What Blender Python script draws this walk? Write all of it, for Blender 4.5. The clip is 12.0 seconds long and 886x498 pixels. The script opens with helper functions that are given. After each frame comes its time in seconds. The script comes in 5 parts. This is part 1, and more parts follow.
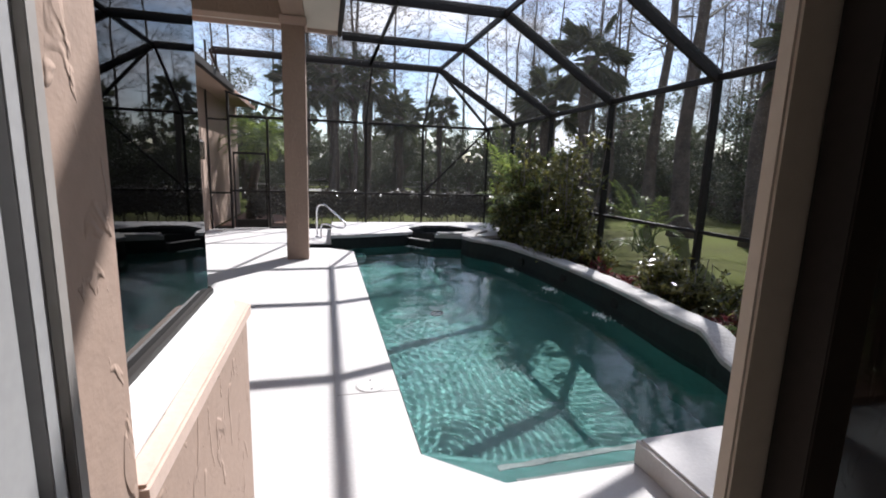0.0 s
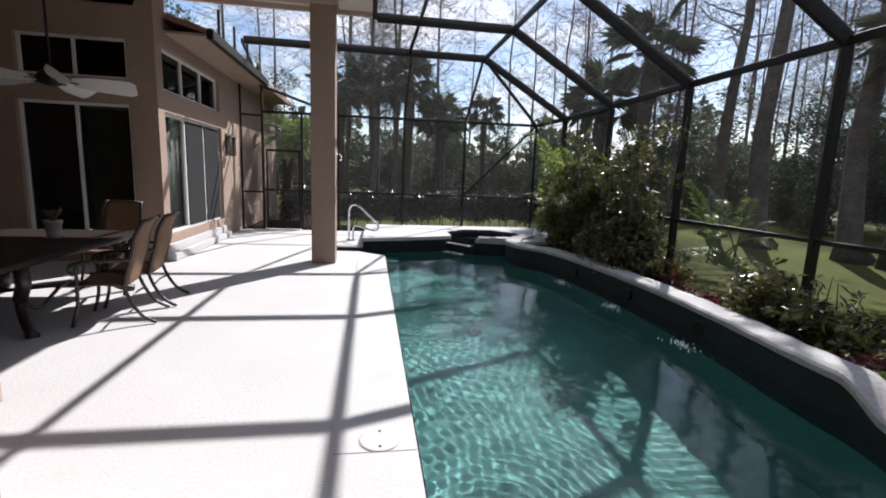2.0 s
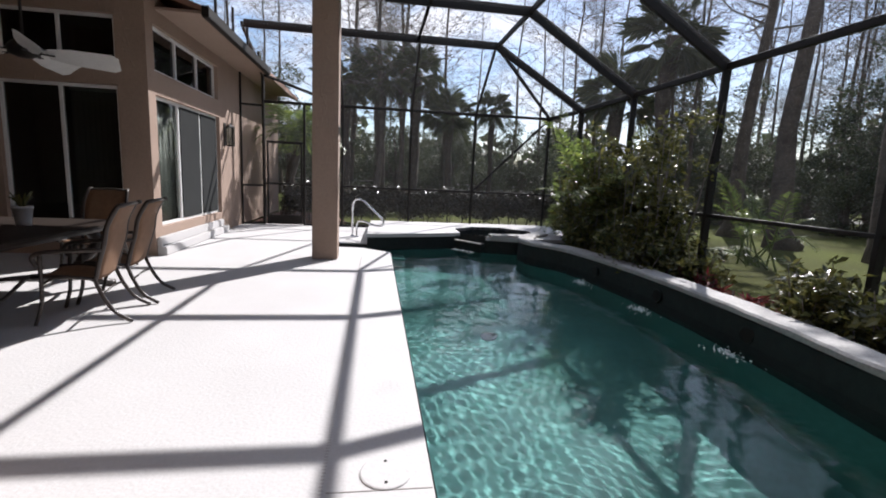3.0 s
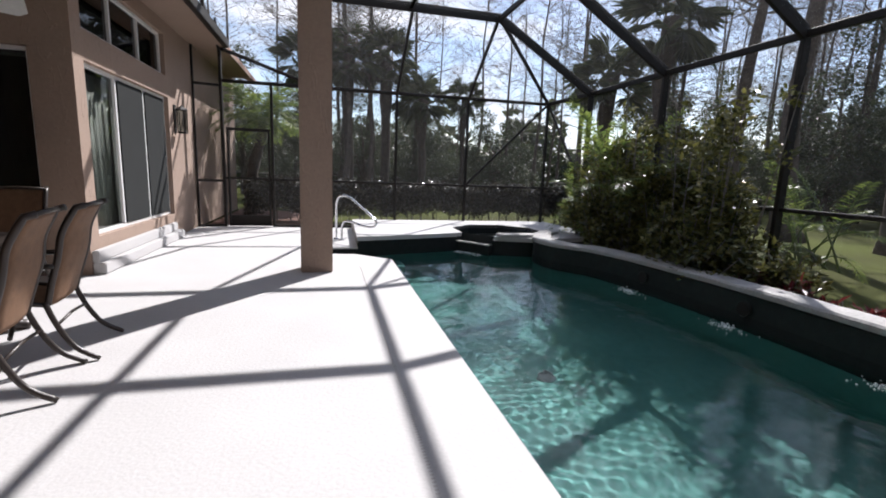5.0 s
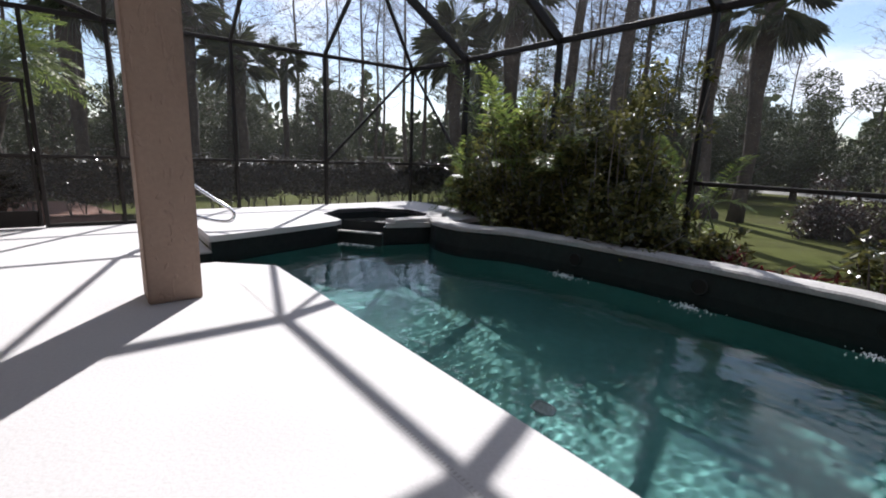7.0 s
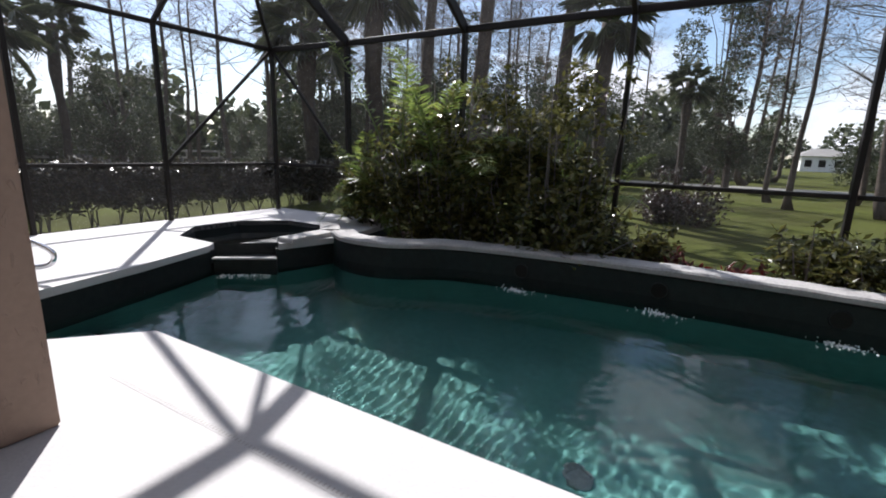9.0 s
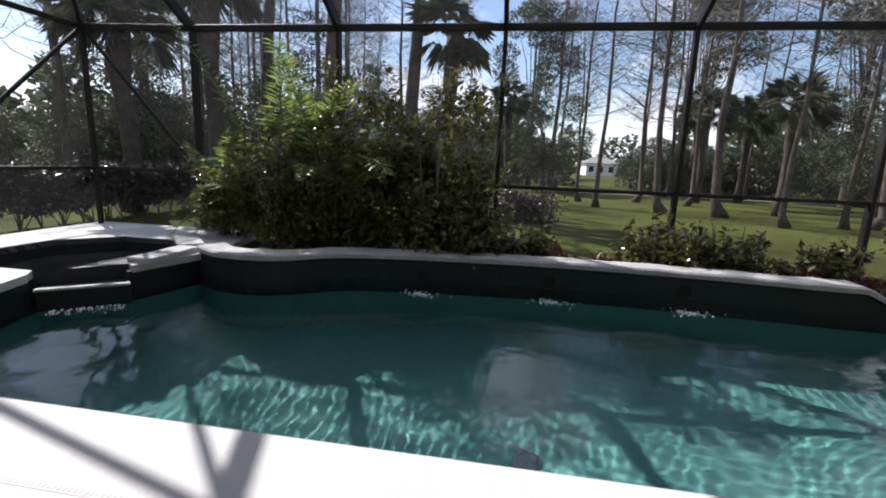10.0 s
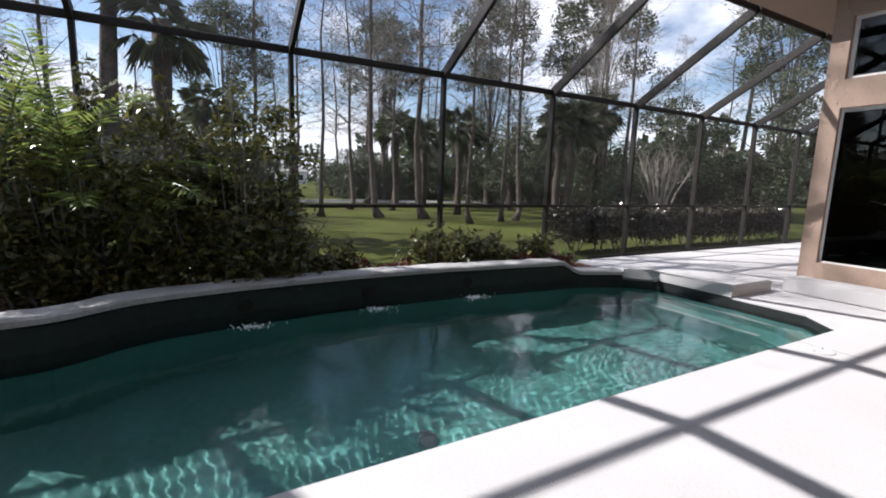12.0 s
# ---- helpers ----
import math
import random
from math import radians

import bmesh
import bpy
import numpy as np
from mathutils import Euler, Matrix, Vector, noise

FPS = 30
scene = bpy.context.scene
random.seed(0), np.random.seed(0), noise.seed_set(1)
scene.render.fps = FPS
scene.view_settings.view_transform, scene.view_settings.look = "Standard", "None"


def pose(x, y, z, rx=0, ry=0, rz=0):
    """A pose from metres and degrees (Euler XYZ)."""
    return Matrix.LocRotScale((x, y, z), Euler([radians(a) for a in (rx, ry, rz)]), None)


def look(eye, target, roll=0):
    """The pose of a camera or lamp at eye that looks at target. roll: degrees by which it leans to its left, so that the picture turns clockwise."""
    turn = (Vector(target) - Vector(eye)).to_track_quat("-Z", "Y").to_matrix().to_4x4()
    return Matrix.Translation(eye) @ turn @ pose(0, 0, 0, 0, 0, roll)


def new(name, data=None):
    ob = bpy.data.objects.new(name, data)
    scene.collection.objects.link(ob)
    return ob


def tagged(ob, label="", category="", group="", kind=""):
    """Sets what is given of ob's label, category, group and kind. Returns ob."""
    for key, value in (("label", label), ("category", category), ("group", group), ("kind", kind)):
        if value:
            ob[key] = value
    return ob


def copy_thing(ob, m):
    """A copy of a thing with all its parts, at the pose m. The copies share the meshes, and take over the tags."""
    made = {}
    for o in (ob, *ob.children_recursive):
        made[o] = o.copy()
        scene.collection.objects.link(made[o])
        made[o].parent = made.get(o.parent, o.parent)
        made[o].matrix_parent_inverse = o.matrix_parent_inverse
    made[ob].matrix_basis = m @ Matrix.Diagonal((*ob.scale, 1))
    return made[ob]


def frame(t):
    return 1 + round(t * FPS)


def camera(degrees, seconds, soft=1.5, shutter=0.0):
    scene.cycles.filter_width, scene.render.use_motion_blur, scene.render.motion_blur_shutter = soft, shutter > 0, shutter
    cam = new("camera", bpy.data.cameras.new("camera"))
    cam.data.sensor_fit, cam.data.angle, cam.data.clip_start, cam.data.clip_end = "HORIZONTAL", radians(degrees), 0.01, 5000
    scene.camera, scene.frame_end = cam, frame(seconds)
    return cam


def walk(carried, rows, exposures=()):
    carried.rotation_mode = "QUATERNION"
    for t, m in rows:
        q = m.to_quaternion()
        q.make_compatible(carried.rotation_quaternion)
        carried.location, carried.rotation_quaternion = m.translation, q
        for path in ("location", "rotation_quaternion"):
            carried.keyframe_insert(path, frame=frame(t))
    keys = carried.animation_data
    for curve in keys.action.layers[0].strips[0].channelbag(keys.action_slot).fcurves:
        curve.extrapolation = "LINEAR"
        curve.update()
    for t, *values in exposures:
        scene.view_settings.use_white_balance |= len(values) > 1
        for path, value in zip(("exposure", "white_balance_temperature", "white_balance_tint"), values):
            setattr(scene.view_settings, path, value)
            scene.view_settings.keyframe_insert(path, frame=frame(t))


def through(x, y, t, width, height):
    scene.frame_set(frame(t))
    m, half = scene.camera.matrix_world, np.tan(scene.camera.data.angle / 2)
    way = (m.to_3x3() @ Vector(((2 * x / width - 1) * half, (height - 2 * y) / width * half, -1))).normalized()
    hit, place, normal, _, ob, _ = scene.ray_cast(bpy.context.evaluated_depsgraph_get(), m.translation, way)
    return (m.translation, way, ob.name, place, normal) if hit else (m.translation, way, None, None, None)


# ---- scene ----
cam = camera(88.8, 12.0, soft=1.9)
PATH = [
    (0, (0.357, -0.211, 1.772), (0.855, 1.696, 1.434), 1.8),
    (0.5, (0.504, 0.028, 1.802), (0.947, 1.948, 1.46), 1.6),
    (1, (0.56, 0.339, 1.751), (0.98, 2.268, 1.433), 2.2),
    (1.5, (0.586, 0.554, 1.734), (0.957, 2.493, 1.417), 2.5),
    (2, (0.627, 0.778, 1.597), (0.945, 2.726, 1.279), 2.2),
    (2.5, (0.669, 1.02, 1.49), (0.966, 2.971, 1.168), 2.1),
    (3, (0.62, 1.329, 1.425), (0.921, 3.281, 1.111), 2.7),
    (5, (-0.049, 2.805, 1.356), (0.447, 4.714, 1.022), 2.2),
    (5.5, (-0.277, 3.183, 1.357), (0.416, 5.025, 1.0), 1.8),
    (6, (-0.429, 3.565, 1.359), (0.462, 5.311, 0.963), 1.8),
    (6.5, (-0.616, 4.07, 1.3), (0.459, 5.705, 0.885), 2.0),
    (8.5, (-0.751, 5.849, 1.308), (0.806, 7.041, 0.915), 1.8),
    (9, (-0.8, 6.2, 1.394), (0.899, 7.166, 0.971), 1.8),
    (9.5, (-0.907, 6.596, 1.395), (0.942, 7.236, 0.979), 2.1),
    (10, (-0.946, 6.928, 1.347), (0.996, 7.222, 0.972), 2.3),
    (10.5, (-0.972, 7.499, 1.358), (0.987, 7.372, 0.979), 2.7),
    (11, (-0.985, 7.765, 1.425), (0.929, 7.302, 1.062), 3.0),
    (11.5, (-1.031, 8.12, 1.435), (0.796, 7.371, 1.120), 2.7),
    (12, (-1.099, 8.417, 1.462), (0.624, 7.445, 1.164), 1.8),
]
walk(cam, [(t, look(eye, target, roll)) for t, eye, target, roll in PATH], exposures=[(0, 1.02, 6300, 13), (1, 0.90, 6300, 13), (12, 0.95, 6300, 13)])

# ---- world, sun ----
SUN_AZ, SUN_EL = 37.2, 43.2
world = bpy.data.worlds.new("sky")
scene.world = world
world.use_nodes = True
wn, wl = world.node_tree.nodes, world.node_tree.links
wn.clear()
w_out = wn.new("ShaderNodeOutputWorld")
w_bg = wn.new("ShaderNodeBackground")
w_sky = wn.new("ShaderNodeTexSky")
w_sky.sky_type = "NISHITA"
w_sky.sun_disc = False
w_sky.dust_density, w_sky.ozone_density = 0.6, 1.5
w_sky.sun_elevation, w_sky.sun_rotation = radians(SUN_EL), radians(SUN_AZ)
w_tc = wn.new("ShaderNodeTexCoord")
w_map = wn.new("ShaderNodeMapping")
w_map.inputs["Scale"].default_value = (1.0, 1.0, 2.2)
w_noise = wn.new("ShaderNodeTexNoise")
w_noise.inputs["Scale"].default_value, w_noise.inputs["Detail"].default_value = 2.6, 7.0
w_noise.inputs["Roughness"].default_value = 0.58
w_ramp = wn.new("ShaderNodeValToRGB")
w_ramp.color_ramp.elements[0].position, w_ramp.color_ramp.elements[1].position = 0.46, 0.61
w_mix = wn.new("ShaderNodeMixRGB")
w_mix.inputs["Color2"].default_value = (7.8, 8.0, 8.5, 1)
wl.new(w_tc.outputs["Generated"], w_map.inputs["Vector"])
wl.new(w_map.outputs["Vector"], w_noise.inputs["Vector"])
wl.new(w_noise.outputs["Fac"], w_ramp.inputs["Fac"])
wl.new(w_ramp.outputs["Color"], w_mix.inputs["Fac"])
wl.new(w_sky.outputs["Color"], w_mix.inputs["Color1"])
wl.new(w_mix.outputs["Color"], w_bg.inputs["Color"])
w_bg.inputs["Strength"].default_value = 0.088
wl.new(w_bg.outputs["Background"], w_out.inputs["Surface"])

sun_data = bpy.data.lights.new("sun", "SUN")
sun_data.energy, sun_data.angle, sun_data.color = 5.0, radians(0.6), (1.0, 0.965, 0.93)
az, el = radians(SUN_AZ), radians(SUN_EL)
sun = new("sun", sun_data)
sun.matrix_basis = look((20 * math.sin(az), 20 * math.cos(az), 20), (20 * math.sin(az) - math.sin(az) * math.cos(el), 20 * math.cos(az) - math.cos(az) * math.cos(el), 20 - math.sin(el)))

# ---- materials ----
def material(name, col, rough=0.6, var=0.25, scale=6.0, bump=0.0, fine=60.0, metal=0.0, spec=0.5, col2=None, piece=0.0):
    """A surface with variation at a large and a fine scale."""
    m = bpy.data.materials.new(name)
    m.use_nodes = True
    n, l = m.node_tree.nodes, m.node_tree.links
    b = n["Principled BSDF"]
    b.inputs["Roughness"].default_value, b.inputs["Metallic"].default_value = rough, metal
    b.inputs["Specular IOR Level"].default_value = spec
    tc = n.new("ShaderNodeTexCoord")
    big, small = n.new("ShaderNodeTexNoise"), n.new("ShaderNodeTexNoise")
    big.inputs["Scale"].default_value, big.inputs["Detail"].default_value = scale, 5
    small.inputs["Scale"].default_value, small.inputs["Detail"].default_value = fine, 4
    l.new(tc.outputs["Object"], big.inputs["Vector"])
    l.new(tc.outputs["Object"], small.inputs["Vector"])
    add = n.new("ShaderNodeMath")
    add.operation = "ADD"
    half = n.new("ShaderNodeMath")
    half.operation = "MULTIPLY"
    half.inputs[1].default_value = 0.5
    l.new(big.outputs["Fac"], add.inputs[0])
    l.new(small.outputs["Fac"], add.inputs[1])
    l.new(add.outputs[0], half.inputs[0])
    ramp = n.new("ShaderNodeValToRGB")
    dark = col2 or tuple(c * (1 - var) for c in col)
    ramp.color_ramp.elements[0].position, ramp.color_ramp.elements[1].position = 0.36, 0.64
    ramp.color_ramp.elements[0].color, ramp.color_ramp.elements[1].color = (*dark, 1), (*col, 1)
    l.new(half.outputs[0], ramp.inputs["Fac"])
    out = ramp.outputs["Color"]
    if piece:
        info, hsv, rng = n.new("ShaderNodeObjectInfo"), n.new("ShaderNodeHueSaturation"), n.new("ShaderNodeMapRange")
        rng.inputs["To Min"].default_value, rng.inputs["To Max"].default_value = 1 - piece, 1 + piece
        l.new(info.outputs["Random"], rng.inputs["Value"])
        l.new(rng.outputs["Result"], hsv.inputs["Value"])
        l.new(out, hsv.inputs["Color"])
        out = hsv.outputs["Color"]
    l.new(out, b.inputs["Base Color"])
    if bump:
        bp = n.new("ShaderNodeBump")
        bp.inputs["Strength"].default_value, bp.inputs["Distance"].default_value = bump, 0.02
        l.new(half.outputs[0], bp.inputs["Height"])
        l.new(bp.outputs["Normal"], b.inputs["Normal"])
    return m


def leaf_material(name, col, col2, gloss=0.35, through=0.35):
    """Leaves: varied from leaf to leaf, glossy above and letting some light through."""
    m = bpy.data.materials.new(name)
    m.use_nodes = True
    n, l = m.node_tree.nodes, m.node_tree.links
    b = n["Principled BSDF"]
    geo, ramp = n.new("ShaderNodeNewGeometry"), n.new("ShaderNodeValToRGB")
    ramp.color_ramp.elements[0].color, ramp.color_ramp.elements[1].color = (*col2, 1), (*col, 1)
    l.new(geo.outputs["Random Per Island"], ramp.inputs["Fac"])
    l.new(ramp.outputs["Color"], b.inputs["Base Color"])
    b.inputs["Roughness"].default_value, b.inputs["Specular IOR Level"].default_value = gloss, 0.7 if gloss < 0.32 else 0.5
    t, mix = n.new("ShaderNodeBsdfTranslucent"), n.new("ShaderNodeMixShader")
    l.new(ramp.outputs["Color"], t.inputs["Color"])
    mix.inputs["Fac"].default_value = through
    l.new(b.outputs["BSDF"], mix.inputs[1])
    l.new(t.outputs["BSDF"], mix.inputs[2])
    l.new(mix.outputs["Shader"], n["Material Output"].inputs["Surface"])
    return m


def glass_material(name, tint):
    m = bpy.data.materials.new(name)
    m.use_nodes = True
    n, l = m.node_tree.nodes, m.node_tree.links
    n.remove(n["Principled BSDF"])
    tr, gl, mix = n.new("ShaderNodeBsdfTransparent"), n.new("ShaderNodeBsdfGlossy"), n.new("ShaderNodeMixShader")
    lw, pw, mad = n.new("ShaderNodeLayerWeight"), n.new("ShaderNodeMath"), n.new("ShaderNodeMath")
    tr.inputs["Color"].default_value = (*tint, 1)
    gl.inputs["Roughness"].default_value = 0.0
    lw.inputs["Blend"].default_value = 0.5
    pw.operation, pw.inputs[1].default_value = "POWER", 5.0
    mad.operation, mad.inputs[1].default_value, mad.inputs[2].default_value = "MULTIPLY_ADD", 0.94, 0.055
    l.new(lw.outputs["Facing"], pw.inputs[0])
    l.new(pw.outputs[0], mad.inputs[0])
    l.new(mad.outputs[0], mix.inputs["Fac"])
    l.new(tr.outputs["BSDF"], mix.inputs[1])
    l.new(gl.outputs["BSDF"], mix.inputs[2])
    l.new(mix.outputs["Shader"], n["Material Output"].inputs["Surface"])
    return m


def stucco_material(name, col):
    """Skip-trowelled stucco: smooth raised patches over a rough ground."""
    m = material(name, col, 0.9, 0.14, 1.6, 0.0, 30)
    n, l = m.node_tree.nodes, m.node_tree.links
    tc = n.new("ShaderNodeTexCoord")
    mp = n.new("ShaderNodeMapping")
    mp.inputs["Scale"].default_value = (1.0, 1.0, 0.45)
    a, r, f, mul, add, bp = n.new("ShaderNodeTexNoise"), n.new("ShaderNodeValToRGB"), n.new("ShaderNodeTexNoise"), n.new("ShaderNodeMath"), n.new("ShaderNodeMath"), n.new("ShaderNodeBump")
    a.inputs["Scale"].default_value, a.inputs["Detail"].default_value, a.inputs["Distortion"].default_value = 13.0, 3.0, 1.2
    f.inputs["Scale"].default_value, f.inputs["Detail"].default_value = 90.0, 3.0
    r.color_ramp.elements[0].position, r.color_ramp.elements[1].position = 0.60, 0.66
    mul.operation, add.operation = "MULTIPLY", "ADD"
    mul.inputs[1].default_value = 0.22
    l.new(tc.outputs["Object"], mp.inputs["Vector"])
    l.new(mp.outputs["Vector"], a.inputs["Vector"])
    l.new(tc.outputs["Object"], f.inputs["Vector"])
    l.new(a.outputs["Fac"], r.inputs["Fac"])
    l.new(f.outputs["Fac"], mul.inputs[0])
    l.new(r.outputs["Color"], add.inputs[0])
    l.new(mul.outputs[0], add.inputs[1])
    bp.inputs["Strength"].default_value, bp.inputs["Distance"].default_value = 0.8, 0.006
    l.new(add.outputs[0], bp.inputs["Height"])
    l.new(bp.outputs["Normal"], n["Principled BSDF"].inputs["Normal"])
    return m


def screen_material():
    """Fine insect mesh: mostly open, its threads catching a little light."""
    m = bpy.data.materials.new("insect_screen")
    m.use_nodes = True
    n, l = m.node_tree.nodes, m.node_tree.links
    n.remove(n["Principled BSDF"])
    tr, df, mix = n.new("ShaderNodeBsdfTransparent"), n.new("ShaderNodeBsdfDiffuse"), n.new("ShaderNodeMixShader")
    back, both = n.new("ShaderNodeBsdfTranslucent"), n.new("ShaderNodeMixShader")
    df.inputs["Color"].default_value = (0.16, 0.16, 0.163, 1)
    back.inputs["Color"].default_value = (0.10, 0.10, 0.102, 1)
    both.inputs["Fac"].default_value = 0.5
    mix.inputs["Fac"].default_value = 0.13
    l.new(df.outputs["BSDF"], both.inputs[1])
    l.new(back.outputs["BSDF"], both.inputs[2])
    l.new(tr.outputs["BSDF"], mix.inputs[1])
    l.new(both.outputs["Shader"], mix.inputs[2])
    l.new(mix.outputs["Shader"], n["Material Output"].inputs["Surface"])
    return m


def water_material():
    m = bpy.data.materials.new("pool_water")
    m.use_nodes = True
    n, l = m.node_tree.nodes, m.node_tree.links
    b = n["Principled BSDF"]
    b.inputs["Base Color"].default_value = (0.80, 0.98, 0.97, 1)
    b.inputs["Roughness"].default_value, b.inputs["IOR"].default_value = 0.0, 1.33
    b.inputs["Transmission Weight"].default_value = 1.0
    tc = n.new("ShaderNodeTexCoord")
    a, c, mp = n.new("ShaderNodeTexNoise"), n.new("ShaderNodeTexNoise"), n.new("ShaderNodeMapping")
    mp.inputs["Rotation"].default_value, mp.inputs["Scale"].default_value = (0, 0, 0.7), (1.0, 0.45, 1.0)
    a.inputs["Scale"].default_value, a.inputs["Detail"].default_value = 26.0, 2
    c.inputs["Scale"].default_value, c.inputs["Detail"].default_value, c.inputs["Distortion"].default_value = 15.0, 2, 0.6
    l.new(tc.outputs["Object"], a.inputs["Vector"])
    l.new(tc.outputs["Object"], mp.inputs["Vector"])
    l.new(mp.outputs["Vector"], c.inputs["Vector"])
    mul, add = n.new("ShaderNodeMath"), n.new("ShaderNodeMath")
    mul.operation, add.operation = "MULTIPLY", "ADD"
    mul.inputs[1].default_value = 0.25
    l.new(c.outputs["Fac"], mul.inputs[0])
    l.new(a.outputs["Fac"], add.inputs[0])
    l.new(mul.outputs[0], add.inputs[1])
    bp = n.new("ShaderNodeBump")
    bp.inputs["Strength"].default_value, bp.inputs["Distance"].default_value = 0.06, 0.01
    l.new(add.outputs[0], bp.inputs["Height"])
    l.new(bp.outputs["Normal"], b.inputs["Normal"])
    return m


M_DECK = material("textured_deck_coating", (0.51, 0.497, 0.492), 0.85, 0.10, 1.3, 0.3, 45)
# Darker and blotchier than the deck coating: shrub shade put into the coping colour.
M_COPING = material("coping_coating", (0.47, 0.455, 0.44), 0.85, 0.35, 3.0, 0.4, 40)
M_STUCCO = stucco_material("tan_stucco", (0.34, 0.246, 0.192))
M_SILL = material("smooth_tan_paint", (0.56, 0.43, 0.36), 0.7, 0.10, 4.0, 0.15, 50)
M_CEIL = material("pale_ceiling_paint", (0.60, 0.545, 0.47), 0.8, 0.08, 2.0, 0.1, 40)
M_WHITE = material("white_aluminium", (0.78, 0.78, 0.77), 0.4, 0.10, 8.0, 0.0, 80)
M_GREY_ALU = material("grey_aluminium", (0.34, 0.34, 0.34), 0.45, 0.12, 8.0, 0.0, 80)
M_BRONZE = material("bronze_aluminium", (0.019, 0.016, 0.014), 0.55, 0.3, 8.0, 0.0, 60, spec=0.25)
M_PLASTER = material("pool_plaster", (0.10, 0.255, 0.235), 0.7, 0.25, 1.2, 0.1, 14)
M_TILE = material("waterline_tile", (0.028, 0.033, 0.033), 0.5, 0.35, 12.0, 0.1, 90, piece=0.2, spec=0.22)
M_WATER = water_material()
M_SCREEN = screen_material()
M_SHEER = material("grey_door_screen", (0.038, 0.04, 0.04), 0.9, 0.1, 3, 0.0, 200, spec=0.05)
M_FOAM = material("white_foam", (0.85, 0.88, 0.88), 0.6, 0.05, 20, 0.3, 90)
M_GLASS = glass_material("tinted_glass", (0.16, 0.17, 0.17))
M_GLASS_CLEAR = glass_material("clear_glass", (0.55, 0.58, 0.57))
M_STEEL = material("polished_steel", (0.75, 0.76, 0.78), 0.15, 0.1, 10, 0.0, 80, metal=1.0)
M_GRASS = material("lawn", (0.078, 0.094, 0.022), 0.9, 0.0, 0.3, 0.8, 30, col2=(0.042, 0.040, 0.017), spec=0.03)
M_MULCH = material("reddish_mulch", (0.20, 0.10, 0.07), 0.95, 0.55, 7.0, 1.0, 50)
M_ROAD = material("pale_road", (0.22, 0.215, 0.20), 0.9, 0.2, 1.0, 0.2, 30)
M_BARK = material("grey_bark", (0.135, 0.112, 0.095), 0.95, 0.55, 3.0, 1.0, 18, spec=0.08)
M_PALE_BARK = material("pale_bark", (0.27, 0.235, 0.20), 0.9, 0.3, 4.0, 0.4, 30)
M_PALM_BARK = material("palm_bark", (0.085, 0.066, 0.05), 0.95, 0.55, 6.0, 1.0, 25)
M_TWIG = material("twig_bark", (0.19, 0.17, 0.15), 0.95, 0.3, 6.0, 0.2, 30)
M_LEAF = leaf_material("glossy_dark_leaf", (0.19, 0.18, 0.052), (0.036, 0.045, 0.017), 0.27, 0.36)
M_LEAF_HEDGE = leaf_material("hedge_leaf", (0.07, 0.055, 0.03), (0.012, 0.015, 0.009), 0.28, 0.08)
M_LEAF_LIME = leaf_material("lime_frond", (0.25, 0.31, 0.07), (0.07, 0.12, 0.03), 0.35, 0.5)
M_LEAF_TREE = leaf_material("tree_leaf", (0.085, 0.10, 0.048), (0.028, 0.038, 0.02), 0.5, 0.3)
M_LEAF_RUST = leaf_material("dry_cypress_leaf", (0.22, 0.16, 0.12), (0.11, 0.085, 0.065), 0.8, 0.35)
M_FROND = leaf_material("palm_frond", (0.12, 0.135, 0.07), (0.045, 0.06, 0.03), 0.4, 0.45)
M_LEAF_RED = leaf_material("red_leaf", (0.20, 0.025, 0.03), (0.05, 0.022, 0.018), 0.4, 0.4)
M_LEAF_MAROON = leaf_material("maroon_leaf", (0.075, 0.035, 0.03), (0.02, 0.022, 0.012), 0.35, 0.15)
M_ROOM = material("room_paint", (0.35, 0.31, 0.27), 0.9, 0.1, 3, 0.0, 30)
M_ROOM_FLOOR = material("room_tile", (0.30, 0.26, 0.22), 0.4, 0.2, 3, 0.0, 30)
M_BLIND = material("grey_blind", (0.30, 0.28, 0.26), 0.7, 0.15, 4, 0.0, 40)
M_CURTAIN = material("pale_curtain", (0.78, 0.77, 0.72), 0.9, 0.12, 4, 0.0, 40)
M_SLING = material("woven_sling", (0.21, 0.112, 0.06), 0.75, 0.3, 18, 0.3, 160)
M_CHAIR = material("dark_cast_aluminium", (0.036, 0.025, 0.02), 0.38, 0.3, 10, 0.1, 60)
M_TABLE = material("dark_table_top", (0.03, 0.022, 0.018), 0.5, 0.3, 6, 0.1, 40, spec=0.2)
M_FAN = material("white_fan_blade", (0.85, 0.84, 0.81), 0.5, 0.1, 8, 0.0, 50)
M_POT = material("pale_pot", (0.42, 0.40, 0.38), 0.7, 0.15, 8, 0.2, 50)
M_ROOFTILE = material("roof_tile", (0.35, 0.20, 0.14), 0.85, 0.3, 4, 0.3, 20)


# ---- shaping helpers ----
BASES = {}


def link(name, bm, mat, smooth=False):
    me = bpy.data.meshes.new(name)
    bm.to_mesh(me)
    bm.free()
    me.materials.append(mat)
    if smooth:
        me.shade_smooth()
    return new(name, me)


def structure(name, bm, mat, label, category, smooth=False):
    return tagged(link(name, bm, mat, smooth), label, category, kind="structure")


def thing(name, at, label, category, group="", kind=""):
    """An Empty at the base of a thing, for its parts."""
    e = new(name)
    e.empty_display_size = 0.2
    e.location = at
    BASES[e.name] = Matrix.Translation(Vector(at)).inverted()
    return tagged(e, label, category, group, kind)


def adopt(ob, parent, label=""):
    ob.parent = parent
    if parent.name in BASES:
        ob.matrix_parent_inverse = BASES[parent.name]
    return tagged(ob, label)


